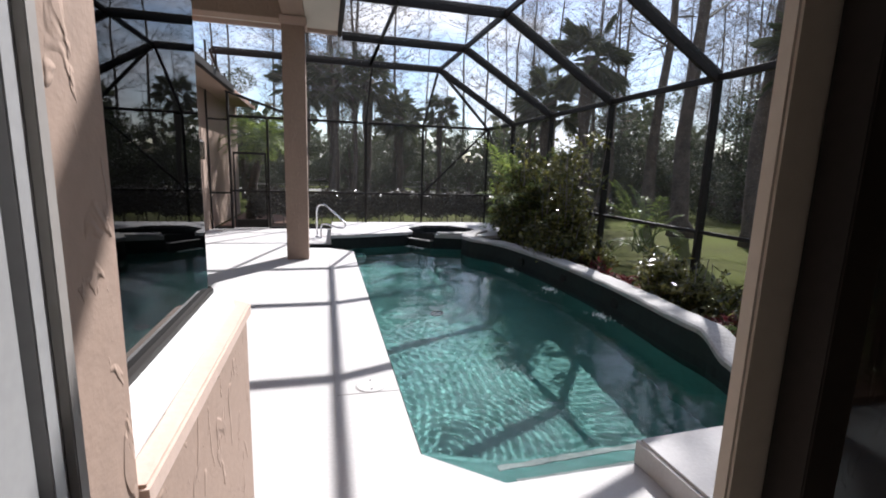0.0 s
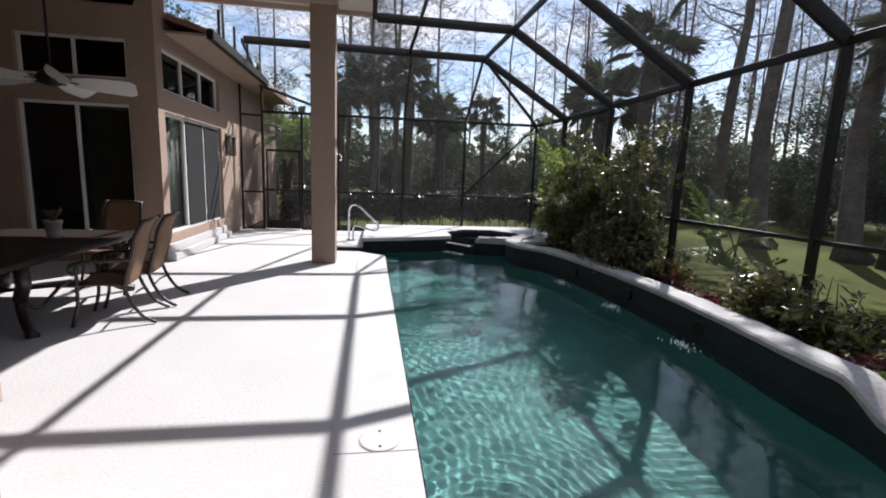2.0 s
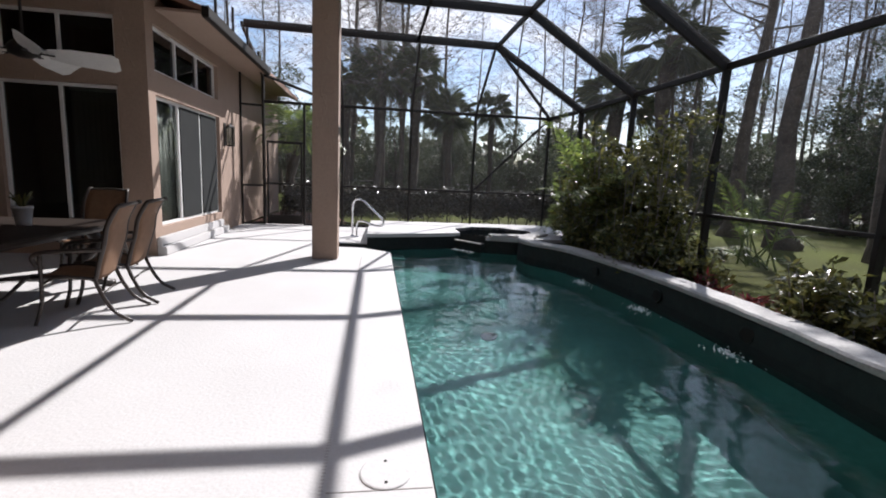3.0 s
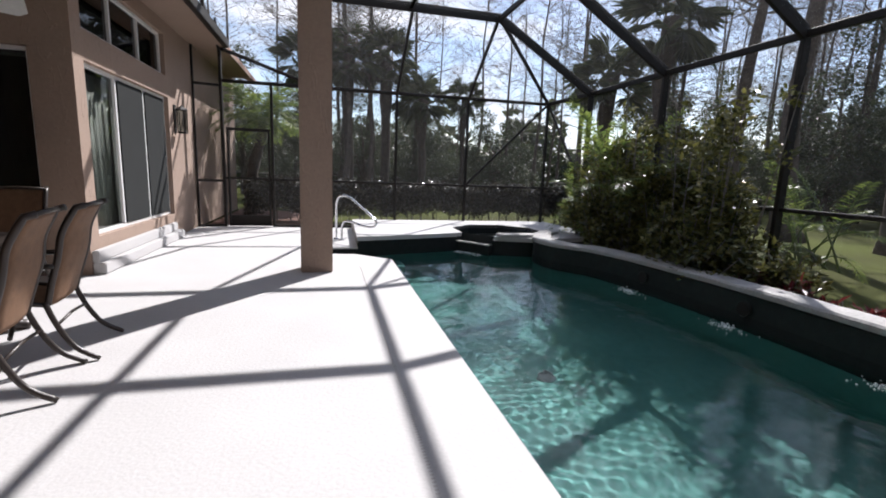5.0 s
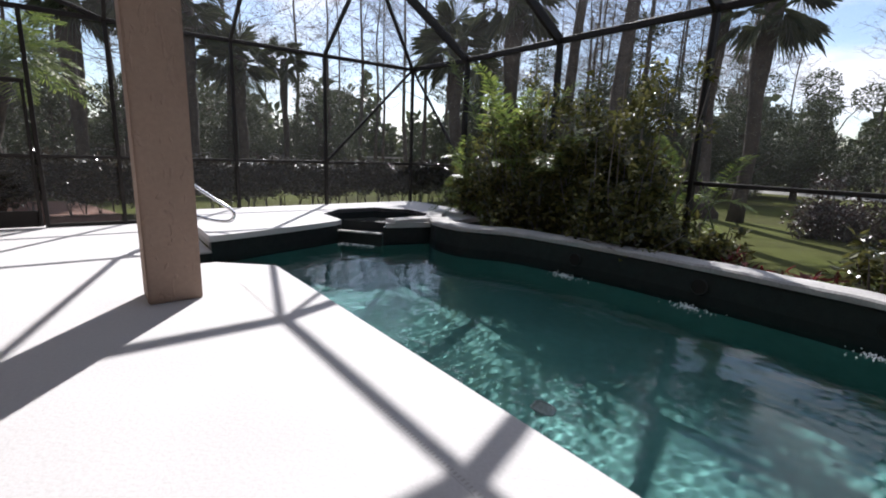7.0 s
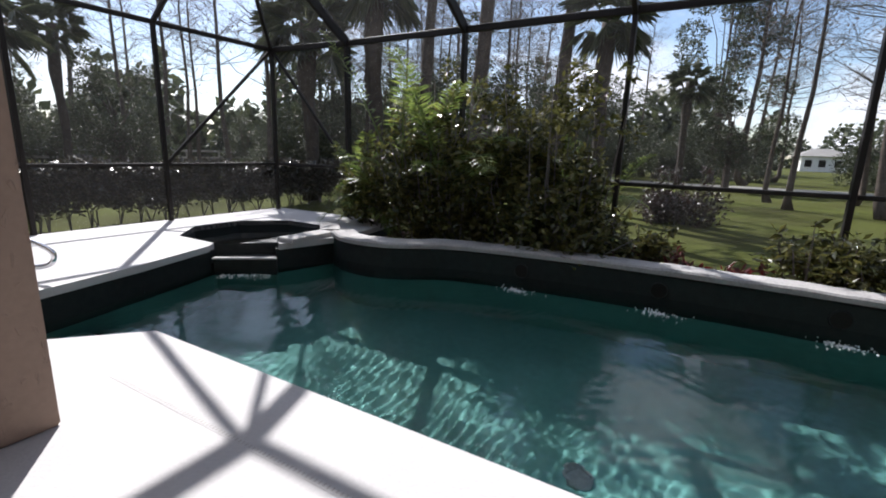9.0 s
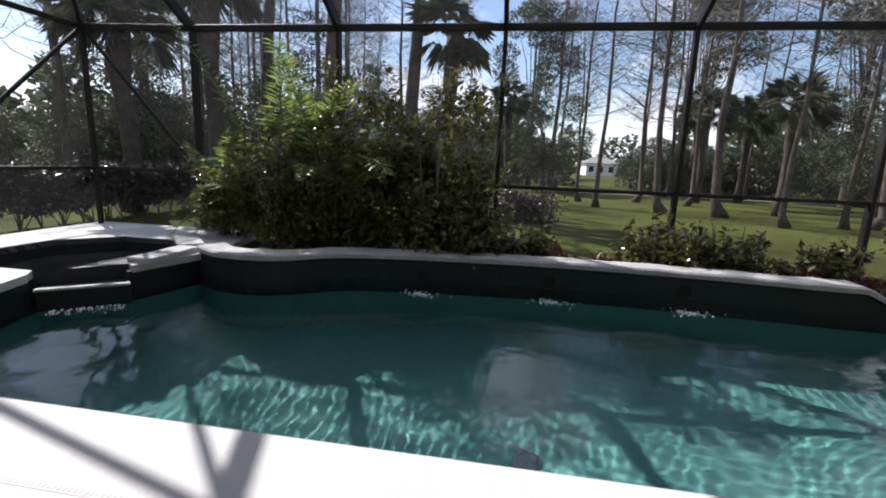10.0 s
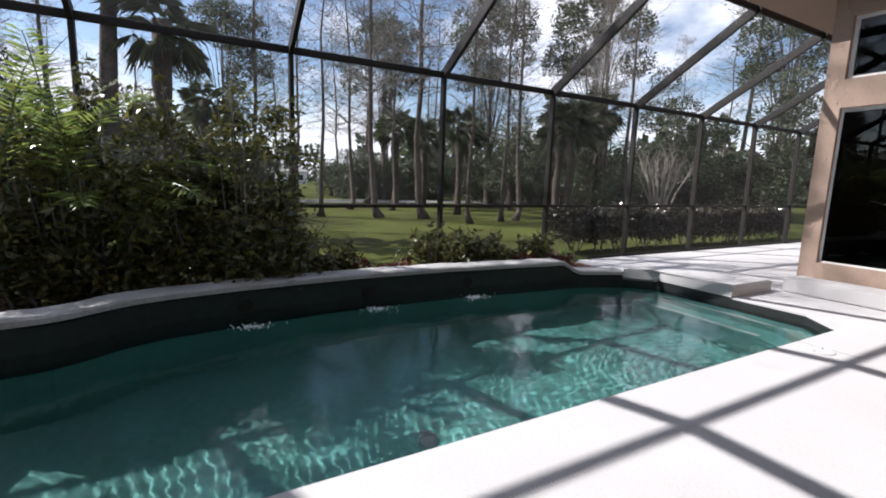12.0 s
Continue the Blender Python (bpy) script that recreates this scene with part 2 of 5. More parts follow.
def part(name, bm, mat, parent, label="", smooth=False):
    return adopt(link(name, bm, mat, smooth), parent, label)


def box(x0, y0, z0, x1, y1, z1, bevel=0.0, bm=None):
    bm = bm or bmesh.new()
    v = [bm.verts.new((x, y, z)) for z in (z0, z1) for x, y in ((x0, y0), (x1, y0), (x1, y1), (x0, y1))]
    fs = [bm.faces.new([v[i] for i in f]) for f in ((3, 2, 1, 0), (4, 5, 6, 7), (0, 1, 5, 4), (1, 2, 6, 5), (2, 3, 7, 6), (3, 0, 4, 7))]
    if bevel:
        bmesh.ops.bevel(bm, geom=list({e for f in fs for e in f.edges}), offset=bevel, segments=2, affect="EDGES")
    return bm


def prism(pts, z0, z1, bm=None, bevel=0.0):
    """A plan outline (counter-clockwise) raised from z0 to z1."""
    bm = bm or bmesh.new()
    lo = [bm.verts.new((x, y, z0)) for x, y in pts]
    hi = [bm.verts.new((x, y, z1)) for x, y in pts]
    n = len(pts)
    top = bm.faces.new(hi)
    bm.faces.new(lo[::-1])
    for i in range(n):
        bm.faces.new((lo[i], lo[(i + 1) % n], hi[(i + 1) % n], hi[i]))
    if bevel:
        bmesh.ops.bevel(bm, geom=list(top.edges), offset=bevel, segments=2, affect="EDGES")
    return bm


def holed(outer, hole, z0, z1):
    """A slab between an outline and a hole in it."""
    bm = bmesh.new()
    loops = []
    for pts in (outer, hole):
        vs = [bm.verts.new((x, y, z1)) for x, y in pts]
        for i in range(len(vs)):
            bm.edges.new((vs[i], vs[(i + 1) % len(vs)]))
        loops.append(vs)
    bmesh.ops.triangle_fill(bm, use_beauty=True, use_dissolve=False, edges=bm.edges[:], normal=(0, 0, 1))
    for vs in loops:
        lo = [bm.verts.new((v.co.x, v.co.y, z0)) for v in vs]
        for i in range(len(vs)):
            j = (i + 1) % len(vs)
            bm.faces.new((vs[i], lo[i], lo[j], vs[j]))
    bmesh.ops.recalc_face_normals(bm, faces=bm.faces[:])
    return bm


def beam(a, b, w, h, bm=None, up=(0, 0, 1), bevel=0.006):
    """A bar of rectangular section w x h from a to b."""
    bm = bm or bmesh.new()
    a, b = Vector(a), Vector(b)
    d = (b - a).normalized()
    up = Vector(up)
    if abs(d.dot(up)) > 0.98:
        up = Vector((0, 1, 0))
    s = d.cross(up).normalized()
    u = s.cross(d).normalized()
    v = [bm.verts.new(p + s * (i * w / 2) + u * (j * h / 2)) for p in (a, b) for i, j in ((-1, -1), (1, -1), (1, 1), (-1, 1))]
    fs = [bm.faces.new([v[i] for i in f]) for f in ((3, 2, 1, 0), (4, 5, 6, 7), (0, 1, 5, 4), (1, 2, 6, 5), (2, 3, 7, 6), (3, 0, 4, 7))]
    bmesh.ops.recalc_face_normals(bm, faces=fs)
    if bevel:
        bmesh.ops.bevel(bm, geom=list({e for f in fs for e in f.edges}), offset=bevel, segments=1, affect="EDGES")
    return bm


def tube(pts, radii, seg=8, bm=None, cap=True):
    bm = bm or bmesh.new()
    pts = [Vector(p) for p in pts]
    if not isinstance(radii, (list, tuple)):
        radii = [radii] * len(pts)
    rings, side = [], None
    for i, p in enumerate(pts):
        d = (pts[min(i + 1, len(pts) - 1)] - pts[max(i - 1, 0)]).normalized()
        if side is None:
            side = d.orthogonal().normalized()
        side = (side - d * side.dot(d)).normalized()
        o = d.cross(side)
        rings.append([bm.verts.new(p + (side * math.cos(2 * math.pi * k / seg) + o * math.sin(2 * math.pi * k / seg)) * radii[i]) for k in range(seg)])
    for r0, r1 in zip(rings, rings[1:]):
        for k in range(seg):
            bm.faces.new((r0[k], r0[(k + 1) % seg], r1[(k + 1) % seg], r1[k]))
    if cap:
        bm.faces.new(rings[0][::-1])
        bm.faces.new(rings[-1])
    return bm


def lathe(profile, at, seg=20, bm=None):
    bm = bm or bmesh.new()
    x, y, z = at
    rings = [[bm.verts.new((x + r * math.cos(2 * math.pi * k / seg), y + r * math.sin(2 * math.pi * k / seg), z + h)) for k in range(seg)] for r, h in profile]
    for r0, r1 in zip(rings, rings[1:]):
        for k in range(seg):
            bm.faces.new((r0[k], r0[(k + 1) % seg], r1[(k + 1) % seg], r1[k]))
    bm.faces.new(rings[0][::-1])
    bm.faces.new(rings[-1])
    return bm


def offset_line(pts, d):
    """An open line in plan shifted by d to its right."""
    out = []
    for i, (x, y) in enumerate(pts):
        ax, ay = pts[max(i - 1, 0)]
        bx, by = pts[min(i + 1, len(pts) - 1)]
        n = math.hypot(bx - ax, by - ay)
        out.append((x + d * (by - ay) / n, y - d * (bx - ax) / n))
    return out


def smooth_line(pts, per=5):
    """A Catmull-Rom line through the points."""
    out = []
    p = [pts[0], *pts, pts[-1]]
    for i in range(1, len(p) - 2):
        for k in range(per):
            t = k / per
            out.append(tuple(0.5 * (2 * p[i][c] + (p[i + 1][c] - p[i - 1][c]) * t + (2 * p[i - 1][c] - 5 * p[i][c] + 4 * p[i + 1][c] - p[i + 2][c]) * t * t + (3 * p[i][c] - p[i - 1][c] - 3 * p[i + 1][c] + p[i + 2][c]) * t ** 3) for c in range(len(pts[0]))))
    out.append(tuple(pts[-1]))
    return out


# ---- ground, deck and pool ----
RIGHT = smooth_line([(3.72, 2.35), (4.0, 3.1), (4.05, 3.75), (4.2, 5.2), (4.2, 7.0), (3.97, 8.7), (3.55, 9.45), (3.5, 10.05), (3.72, 10.5)], 4)
FRONT = [(0.92, 2.34), (1.35, 1.97), (2.25, 1.97), (3.35, 1.97)]
BACK = [(2.95, 10.74), (2.5, 11.28), (1.5, 10.98), (0.47, 10.72), (-0.15, 10.72), (-0.1, 10.18), (0.40, 10.12), (0.92, 9.65)]
POOL = FRONT + RIGHT + BACK
WATER_Z = -0.12

structure("ground", holed([(-900, -900), (900, -900), (900, 900), (-900, 900)], [(-0.3, 1.6), (5.2, 1.6), (5.2, 13.0), (-0.3, 13.0)], -0.4, -0.06), M_GRASS, "patchy green lawn round the pool deck", "lawn")
DECK = [(-7, -9), (5.42, -9), (5.42, 2.25), (3.72, 2.25), (3.35, 1.97), (2.25, 1.97), (1.35, 1.97), (0.92, 2.34), (0.92, 9.65), (0.40, 10.12), (-0.1, 10.18), (-0.15, 10.72), (0.47, 10.72), (0.55, 13.8), (-7, 13.8)]
structure("floor", prism(DECK, -0.10, 0.0), M_DECK, "sunlit off-white textured pool deck", "deck")

bm = bmesh.new()
lo = [bm.verts.new((x, y, -1.35)) for x, y in POOL]
hi = [bm.verts.new((x, y, -0.10)) for x, y in POOL]
bm.faces.new(lo)
for i in range(len(POOL)):
    j = (i + 1) % len(POOL)
    bm.faces.new((lo[i], hi[i], hi[j], lo[j]))
basin = structure("pool_basin", bm, M_PLASTER, "turquoise plaster swimming pool basin", "pool")
FOAM = [(4.02, 5.0), (4.0, 6.45), (3.88, 7.9)]


def ripple(x, y):
    """Height of the rippled surface: slow swells, small crossing waves, and fine rings from the spouts and the spillway, thrown back by the deck edge."""
    z = 0.0
    g = np.random.default_rng(12)
    for count, short, long, slope in ((5, 0.55, 1.3, 0.008), (6, 0.18, 0.36, 0.006)):
        for k in range(count):
            wave, a = g.uniform(short, long), 0.9 + g.normal() * 0.9
            kx, ky = math.cos(a) * 2 * math.pi / wave, math.sin(a) * 2 * math.pi / wave
            z = z + slope * wave / 6.28 * np.sin(kx * x + ky * y + g.uniform(0, 6.28) + 0.8 * np.sin(1.3 * x + 0.9 * y + k))
    for k, (cx, cy) in enumerate((*FOAM, (2.6, 10.7), (-2.1, 5.3), (-2.2, 8.2), (1.9, 4.1))):
        r = np.hypot(x - cx, y - cy)
        patch = (0.5 + 0.5 * np.sin(0.9 * x + 1.7 * k + np.sin(y)) * np.sin(0.8 * y + 2.3 * k + np.sin(x))) ** 2.2
        wave = 0.095 + 0.01 * (k % 3)
        z = z + 0.00066 * patch * np.exp(-r / 6.0) * np.sin(2 * math.pi * r / wave + 1.6 * np.sin(1.9 * x + k) + 1.4 * np.sin(2.3 * y + 0.7 * x) + 0.9 * np.sin(5.1 * x - 4.3 * y + k))
    return z


def water_sheet(poly, z, step, wavy):
    xs = np.arange(min(p[0] for p in poly) - 0.08, max(p[0] for p in poly) + 0.08 + step, step)
    ys = np.arange(min(p[1] for p in poly) - 0.08, max(p[1] for p in poly) + 0.08 + step, step)
    X, Y = np.meshgrid(xs, ys)
    Z = z + (ripple(X, Y) if wavy else 0.15 * ripple(X, Y))
    n = len(xs)
    ok = np.zeros(X.shape, bool)
    for dx in (-0.05, 0.05):
        for dy in (-0.05, 0.05):
            hit = np.zeros(X.shape, bool)
            for (ax, ay), (bx, by) in zip(poly, poly[1:] + poly[:1]):
                if ay != by:
                    hit ^= ((ay > Y + dy) != (by > Y + dy)) & (X + dx < (bx - ax) * (Y + dy - ay) / (by - ay) + ax)
            ok |= hit
    idx, verts, faces = {}, [], []
    for j in range(len(ys)):
        for i in range(n):
            if ok[j][i]:
                idx[i, j] = len(verts)
                verts.append((X[j, i], Y[j, i], Z[j, i]))
    for (i, j) in list(idx):
        q = [(i, j), (i + 1, j), (i + 1, j + 1), (i, j + 1)]
        if all(c in idx for c in q):
            faces.append([idx[c] for c in q])
    me = bpy.data.meshes.new("water")
    me.from_pydata(verts, [], faces)
    me.materials.append(M_WATER)
    me.shade_smooth()
    return me


water = tagged(new("water", water_sheet(POOL, WATER_Z, 0.017, True)), "rippled turquoise pool water", "water", kind="structure")
sun_data.cycles.is_caustics_light = True
water.cycles.is_caustics_caster = True
basin.cycles.is_caustics_receiver = True

# waterline band
bm = bmesh.new()
ins = POOL
for i in range(len(ins)):
    j = (i + 1) % len(ins)
    (ax, ay), (bx, by) = ins[i], ins[j]
    n = math.hypot(bx - ax, by - ay) or 1
    ox, oy = -(by - ay) / n * 0.012, (bx - ax) / n * 0.012
    q = [bm.verts.new(c) for c in ((ax + ox, ay + oy, -0.30), (bx + ox, by + oy, -0.30), (bx + ox, by + oy, -0.02), (ax + ox, ay + oy, -0.02))]
    bm.faces.new(q)
structure("trim_waterline", bm, M_TILE, "dark tile band at the pool's waterline", "tile band")

# raised wall along the planter, with its coping sweeping down at the near end
def rise(y, hi, lo):
    t = min(1.0, max(0.0, (y - 3.0) / 0.42))
    return lo + (hi - lo) * t * t * (3 - 2 * t)


def sweep(line, d0, d1, z_lo, z_hi):
    """A strip beside a line in plan, with heights that follow it, softly rounded above."""
    bm = bmesh.new()
    rings = []
    a, b, a2, b2 = offset_line(line, d0), offset_line(line, d1), offset_line(line, d0 + 0.02), offset_line(line, d1 - 0.02)
    for i, (x, y) in enumerate(line):
        lo, hi = z_lo(y), z_hi(y) + 0.004 * math.sin(7.3 * y) + 0.003 * math.sin(17 * y)
        rings.append([bm.verts.new(c) for c in ((*a[i], lo), (*b[i], lo), (*b[i], hi - 0.02), (*b2[i], hi), (*a2[i], hi), (*a[i], hi - 0.02))])
    for r0, r1 in zip(rings, rings[1:]):
        for k in range(6):
            bm.faces.new((r0[k], r1[k], r1[(k + 1) % 6], r0[(k + 1) % 6]))
    bm.faces.new(rings[0])
    bm.faces.new(rings[-1][::-1])
    bmesh.ops.recalc_face_normals(bm, faces=bm.faces[:])
    return bm


LINE = smooth_line(RIGHT, 3)
structure("wall_pool", sweep(LINE, 0.0, 0.26, lambda y: -0.26, lambda y: rise(y, 0.22, 0.05)), M_TILE, "low raised pool wall faced with dark tile", "wall")
structure("coping_wall", sweep(LINE, -0.025, 0.30, lambda y: rise(y, 0.223, 0.053), lambda y: rise(y, 0.29, 0.12)), M_COPING, "off-white coping toned down for shrub shade, sweeping down at its end", "coping")
structure("planter_bed", prism([(4.1, 2.26), (5.36, 2.26), (5.36, 10.5), (4.3, 10.4), (4.1, 8.8), (4.3, 6.0)], -0.2, 0.06), M_MULCH, "reddish mulch bed between pool wall and screen", "planting bed")

# raised block at the near end
structure("planting_bed_far", prism([(-2.7, 13.82), (-0.3, 13.82), (-0.2, 15.0), (-0.9, 17.6), (-2.7, 18.5)], -0.2, -0.03), M_MULCH, "reddish mulch bed by the house wall", "planting bed")
structure("platform_near", prism([(2.22, 0.95), (3.5, 0.95), (3.72, 2.34), (3.33, 1.985), (2.22, 1.985)], 0.004, 0.17, bevel=0.02), M_DECK, "raised off-white slab at the pool's end", "platform")
structure("wall_near", box(2.22, 1.965, -0.5, 3.35, 1.98, 0.0), M_TILE, "tiled face under the raised slab", "wall")

# raised platform with the spa
SPA = [(3.45 + 0.98 * math.cos(radians(a)), 11.72 + 0.98 * math.sin(radians(a))) for a in range(22, 382, 45)]
PLAT = [(0.47, 10.72), (1.5, 10.98), (2.5, 11.28), (2.95, 10.74), (3.72, 10.5), (4.4, 10.55), (5.36, 10.75), (5.36, 13.45), (0.55, 13.45)]
CAP = [(0.45, 10.68), (1.5, 10.94), (2.40, 11.24)] + [SPA[i] for i in (4, 3, 2, 1, 0, 7, 6, 5)] + [(2.98, 10.70), (3.72, 10.46), (4.4, 10.5), (5.37, 10.7), (5.37, 13.46), (0.52, 13.46)]
structure("wall_spa", prism(PLAT[:2] + [(2.43, 11.26), (2.7, 11.5), (3.08, 10.9), (2.96, 10.74)] + PLAT[4:6] + [(5.36, 10.75), (5.36, 10.95), (2.0, 11.6), (0.52, 11.2)], -0.26, 0.135), M_TILE, "dark tiled face of the spa platform", "wall")
structure("platform_spa", prism(CAP, 0.125, 0.2), M_DECK, "raised off-white platform round the spa", "platform")
structure("platform_edge", box(0.5, 10.95, 0.0, 0.56, 13.4, 0.139), M_COPING, "off-white riser beside the deck", "step")
bm = bmesh.new()
lo = [bm.verts.new((x, y, -0.75)) for x, y in SPA]
hi = [bm.verts.new((x, y, 0.19)) for x, y in SPA]
bm.faces.new(lo)
for i in range(8):
    bm.faces.new((lo[i], hi[i], hi[(i + 1) % 8], lo[(i + 1) % 8]))
structure("spa_basin", bm, M_TILE, "dark tiled octagonal spa basin", "spa")
SPA_IN = [(3.45 + 0.975 * math.cos(radians(a)), 11.72 + 0.975 * math.sin(radians(a))) for a in range(22, 382, 45)]
spa_water = tagged(new("water_spa", water_sheet(SPA_IN, 0.06, 0.08, False)), "still spa water", "water", kind="structure")
spa_water.visible_shadow = False
for i in range(8):
    (ax, ay), (bx, by) = SPA[i], SPA[(i + 1) % 8]
    mx, my = (ax + bx) / 2, (ay + by) / 2
    if my < 11.3 and mx > 3.1:
        ux, uy = (mx - 3.45) / math.hypot(mx - 3.45, my - 11.72), (my - 11.72) / math.hypot(mx - 3.45, my - 11.72)
        rim = [(ax - ux * 0.02, ay - uy * 0.02), (bx - ux * 0.02, by - uy * 0.02), (bx + ux * 0.26 + (bx - 3.45) * 0.02, by + uy * 0.26), (ax + ux * 0.26, ay + uy * 0.26)]
        structure("coping_spa", prism(rim, 0.203, 0.26, bevel=0.012), M_COPING, "off-white coping stone of the spa rim", "coping")
structure("spillway", prism([(2.42, 11.20), (2.86, 10.62), (3.06, 10.82), (2.62, 11.40)], -0.25, 0.045, bevel=0.01), M_TILE, "lowered tiled spillway from spa to pool", "spillway")
structure("spillway_lip", prism([(2.38, 11.17), (2.82, 10.59), (2.88, 10.64), (2.44, 11.22)], 0.046, 0.066, bevel=0.006), M_COPING, "pale lip of the spillway", "coping")

# entry steps under water
for k in range(3):
    structure("pool_step", box(-0.12, 10.2, -1.3, 0.55 + 0.34 * k, 10.70, -0.24 - 0.2 * k, 0.02), M_PLASTER, "submerged pool entry step", "step")
structure("pool_bench", prism([(0.95, 2.36), (1.37, 2.0), (3.3, 2.0), (3.3, 2.62), (1.6, 2.62), (0.95, 2.95)], -1.3, -0.55, bevel=0.02), M_PLASTER, "submerged lower shelf at the pool's end", "step")
structure("pool_bench_upper", prism([(0.95, 2.36), (1.37, 2.0), (3.3, 2.0), (3.3, 2.28), (1.5, 2.28), (0.95, 2.66)], -0.549, -0.30, bevel=0.02), M_PLASTER, "submerged upper shelf at the pool's end", "step")
for ys, zs in ((2.28, -0.298), (2.62, -0.548)):
    structure("trim_shelf", box(1.55, ys - 0.075, zs, 3.28, ys - 0.022, zs + 0.006), M_COPING, "pale tile strip on the shelf's edge", "trim")

for ob in bpy.data.objects:
    if ob.name.startswith(("pool_", "trim_", "wall_near", "wall_pool", "wall_spa")):
        ob.cycles.is_caustics_receiver = True

# ---- house ----
TOP = 4.75


def wall_y(name, x0, x1, y, t, openings, z0=0.0, z1=TOP, label="tan stucco house wall"):
    """A wall in the plane y, from y to y + t, with openings (xa, xb, za, zb)."""
    cuts = sorted({x0, x1, *[c for o in openings for c in o[:2]]})
    rows = sorted({z0, z1, *[c for o in openings for c in o[2:]]})
    bm = bmesh.new()
    for xa, xb in zip(cuts, cuts[1:]):
        for za, zb in zip(rows, rows[1:]):
            if not any(o[0] <= xa and xb <= o[1] and o[2] <= za and zb <= o[3] for o in openings):
                box(xa, y, za, xb, y + t, zb, bm=bm)
    bmesh.ops.remove_doubles(bm, verts=bm.verts[:], dist=0.0005)
    seen, dup = {}, []
    for f in bm.faces:
        key = tuple(round(c, 3) for c in f.calc_center_median())
        if key in seen:
            dup += [f, seen[key]]
        seen[key] = f
    bmesh.ops.delete(bm, geom=dup, context="FACES")
    return structure(name, bm, M_STUCCO, label, "wall")


def wall_x(name, y0, y1, x, t, openings, z0=0.0, z1=TOP, label="tan stucco house wall"):
    ob = wall_y(name, y0, y1, 0, t, openings, z0, z1, label)
    for v in ob.data.vertices:
        a, b, c = v.co
        v.co = (x - b, a, c)
    return ob


def glazed(name, at, label, category, a, b, z0, z1, panels, glass, along, plane, frame_w=0.045, depth=0.07, bars=None):
    """A framed row of panes between a and b, in the plane along x or y."""
    def place(p, q, za, zb, d0, d1):
        return box(p, plane + d0, za, q, plane + d1, zb, 0.004) if along == "x" else box(plane + d0, p, za, plane + d1, q, zb, 0.004)
    t = thing(name, at, label, category, kind="structure")
    f = frame_w
    part("head_rail", place(a, b, z1 - f, z1, 0, depth), M_WHITE, t)
    part("sill_rail", place(a, b, z0, z0 + f, 0, depth), M_WHITE, t)
    edges = [a + (b - a) * i / panels for i in range(panels + 1)]
    for i, e in enumerate(edges):
        lo_e, hi_e = (e, e + f) if i == 0 else (e - f, e) if i == panels else (e - f / 2, e + f / 2)
        part("stile", place(lo_e, hi_e, z0 + f, z1 - f, 0, depth), M_WHITE, t)
    for e0, e1 in zip(edges, edges[1:]):
        p = part("pane", place(e0 + f / 2, e1 - f / 2, z0 + f, z1 - f, depth * 0.4, depth * 0.5), glass, t)
        p.visible_shadow = False
    return t


# west range: wall along the sliders, wall behind the dining table
WX, NY = -2.74, 8.88
FL = 0.43
wall_x("wall_west", NY, 18.0, WX, 0.25, [(9.12, 12.0, FL, 2.47), (9.12, 11.95, 2.82, 3.5)], z1=3.9, label="tan stucco wall with sliding doors and transom windows")
wall_y("wall_dining", -7.0, WX - 0.25, NY, 0.25, [(-4.75, -3.16, FL, 2.53), (-4.7, -3.16, 2.9, 3.52)], label="shaded tan stucco wall with glass doors")
structure("wall_corner", box(WX - 0.25, NY, 3.901, WX, 9.3, TOP), M_STUCCO, "tan stucco wall at the corner over the soffit", "wall")
glazed("door_1", (WX, 10.5, FL), "white-framed three-panel sliding glass door with pale curtain behind", "door", 9.12, 12.0, FL, 2.47, 3, M_GLASS_CLEAR, "y", WX - 0.14)
glazed("window_1", (WX, 10.5, 2.82), "white-framed three-pane transom window", "window", 9.12, 11.95, 2.82, 3.5, 3, M_GLASS, "y", WX - 0.14)
glazed("door_2", (-3.9, NY, FL), "white-framed glass doors with vertical blinds", "door", -4.75, -3.16, FL, 2.53, 2, M_GLASS_CLEAR, "x", NY + 0.07)
glazed("window_2", (-3.9, NY, 2.9), "white-framed two-pane transom window", "window", -4.7, -3.16, 2.9, 3.52, 2, M_GLASS, "x", NY + 0.07)
structure("step_lower", box(WX + 0.003, 8.9, 0.003, -2.60, 12.02, 0.14, 0.012), M_DECK, "off-white lower step along the sliding doors", "step")
structure("step_upper", box(WX + 0.003, 8.9, 0.1405, -2.67, 11.9, 0.285, 0.012), M_DECK, "off-white upper step along the sliding doors", "step")
# rooms behind
structure("room_west", box(-7.0, NY + 0.27, FL - 0.1, WX - 0.27, 17.9, FL), M_ROOM_FLOOR, "dim room floor behind the doors", "floor")
structure("wall_room_back", box(-7.2, NY + 0.3, 0, -6.95, 18, TOP), M_ROOM, "dim room back wall", "wall")
structure("wall_room_end", box(-7.0, 13.0, 0, WX - 0.27, 13.2, TOP), M_ROOM, "dim room end wall", "wall")
structure("ceiling_west", box(-7.2, NY, 4.0, WX - 0.26, 18.0, 4.1), M_ROOM, "dim room ceiling", "ceiling")

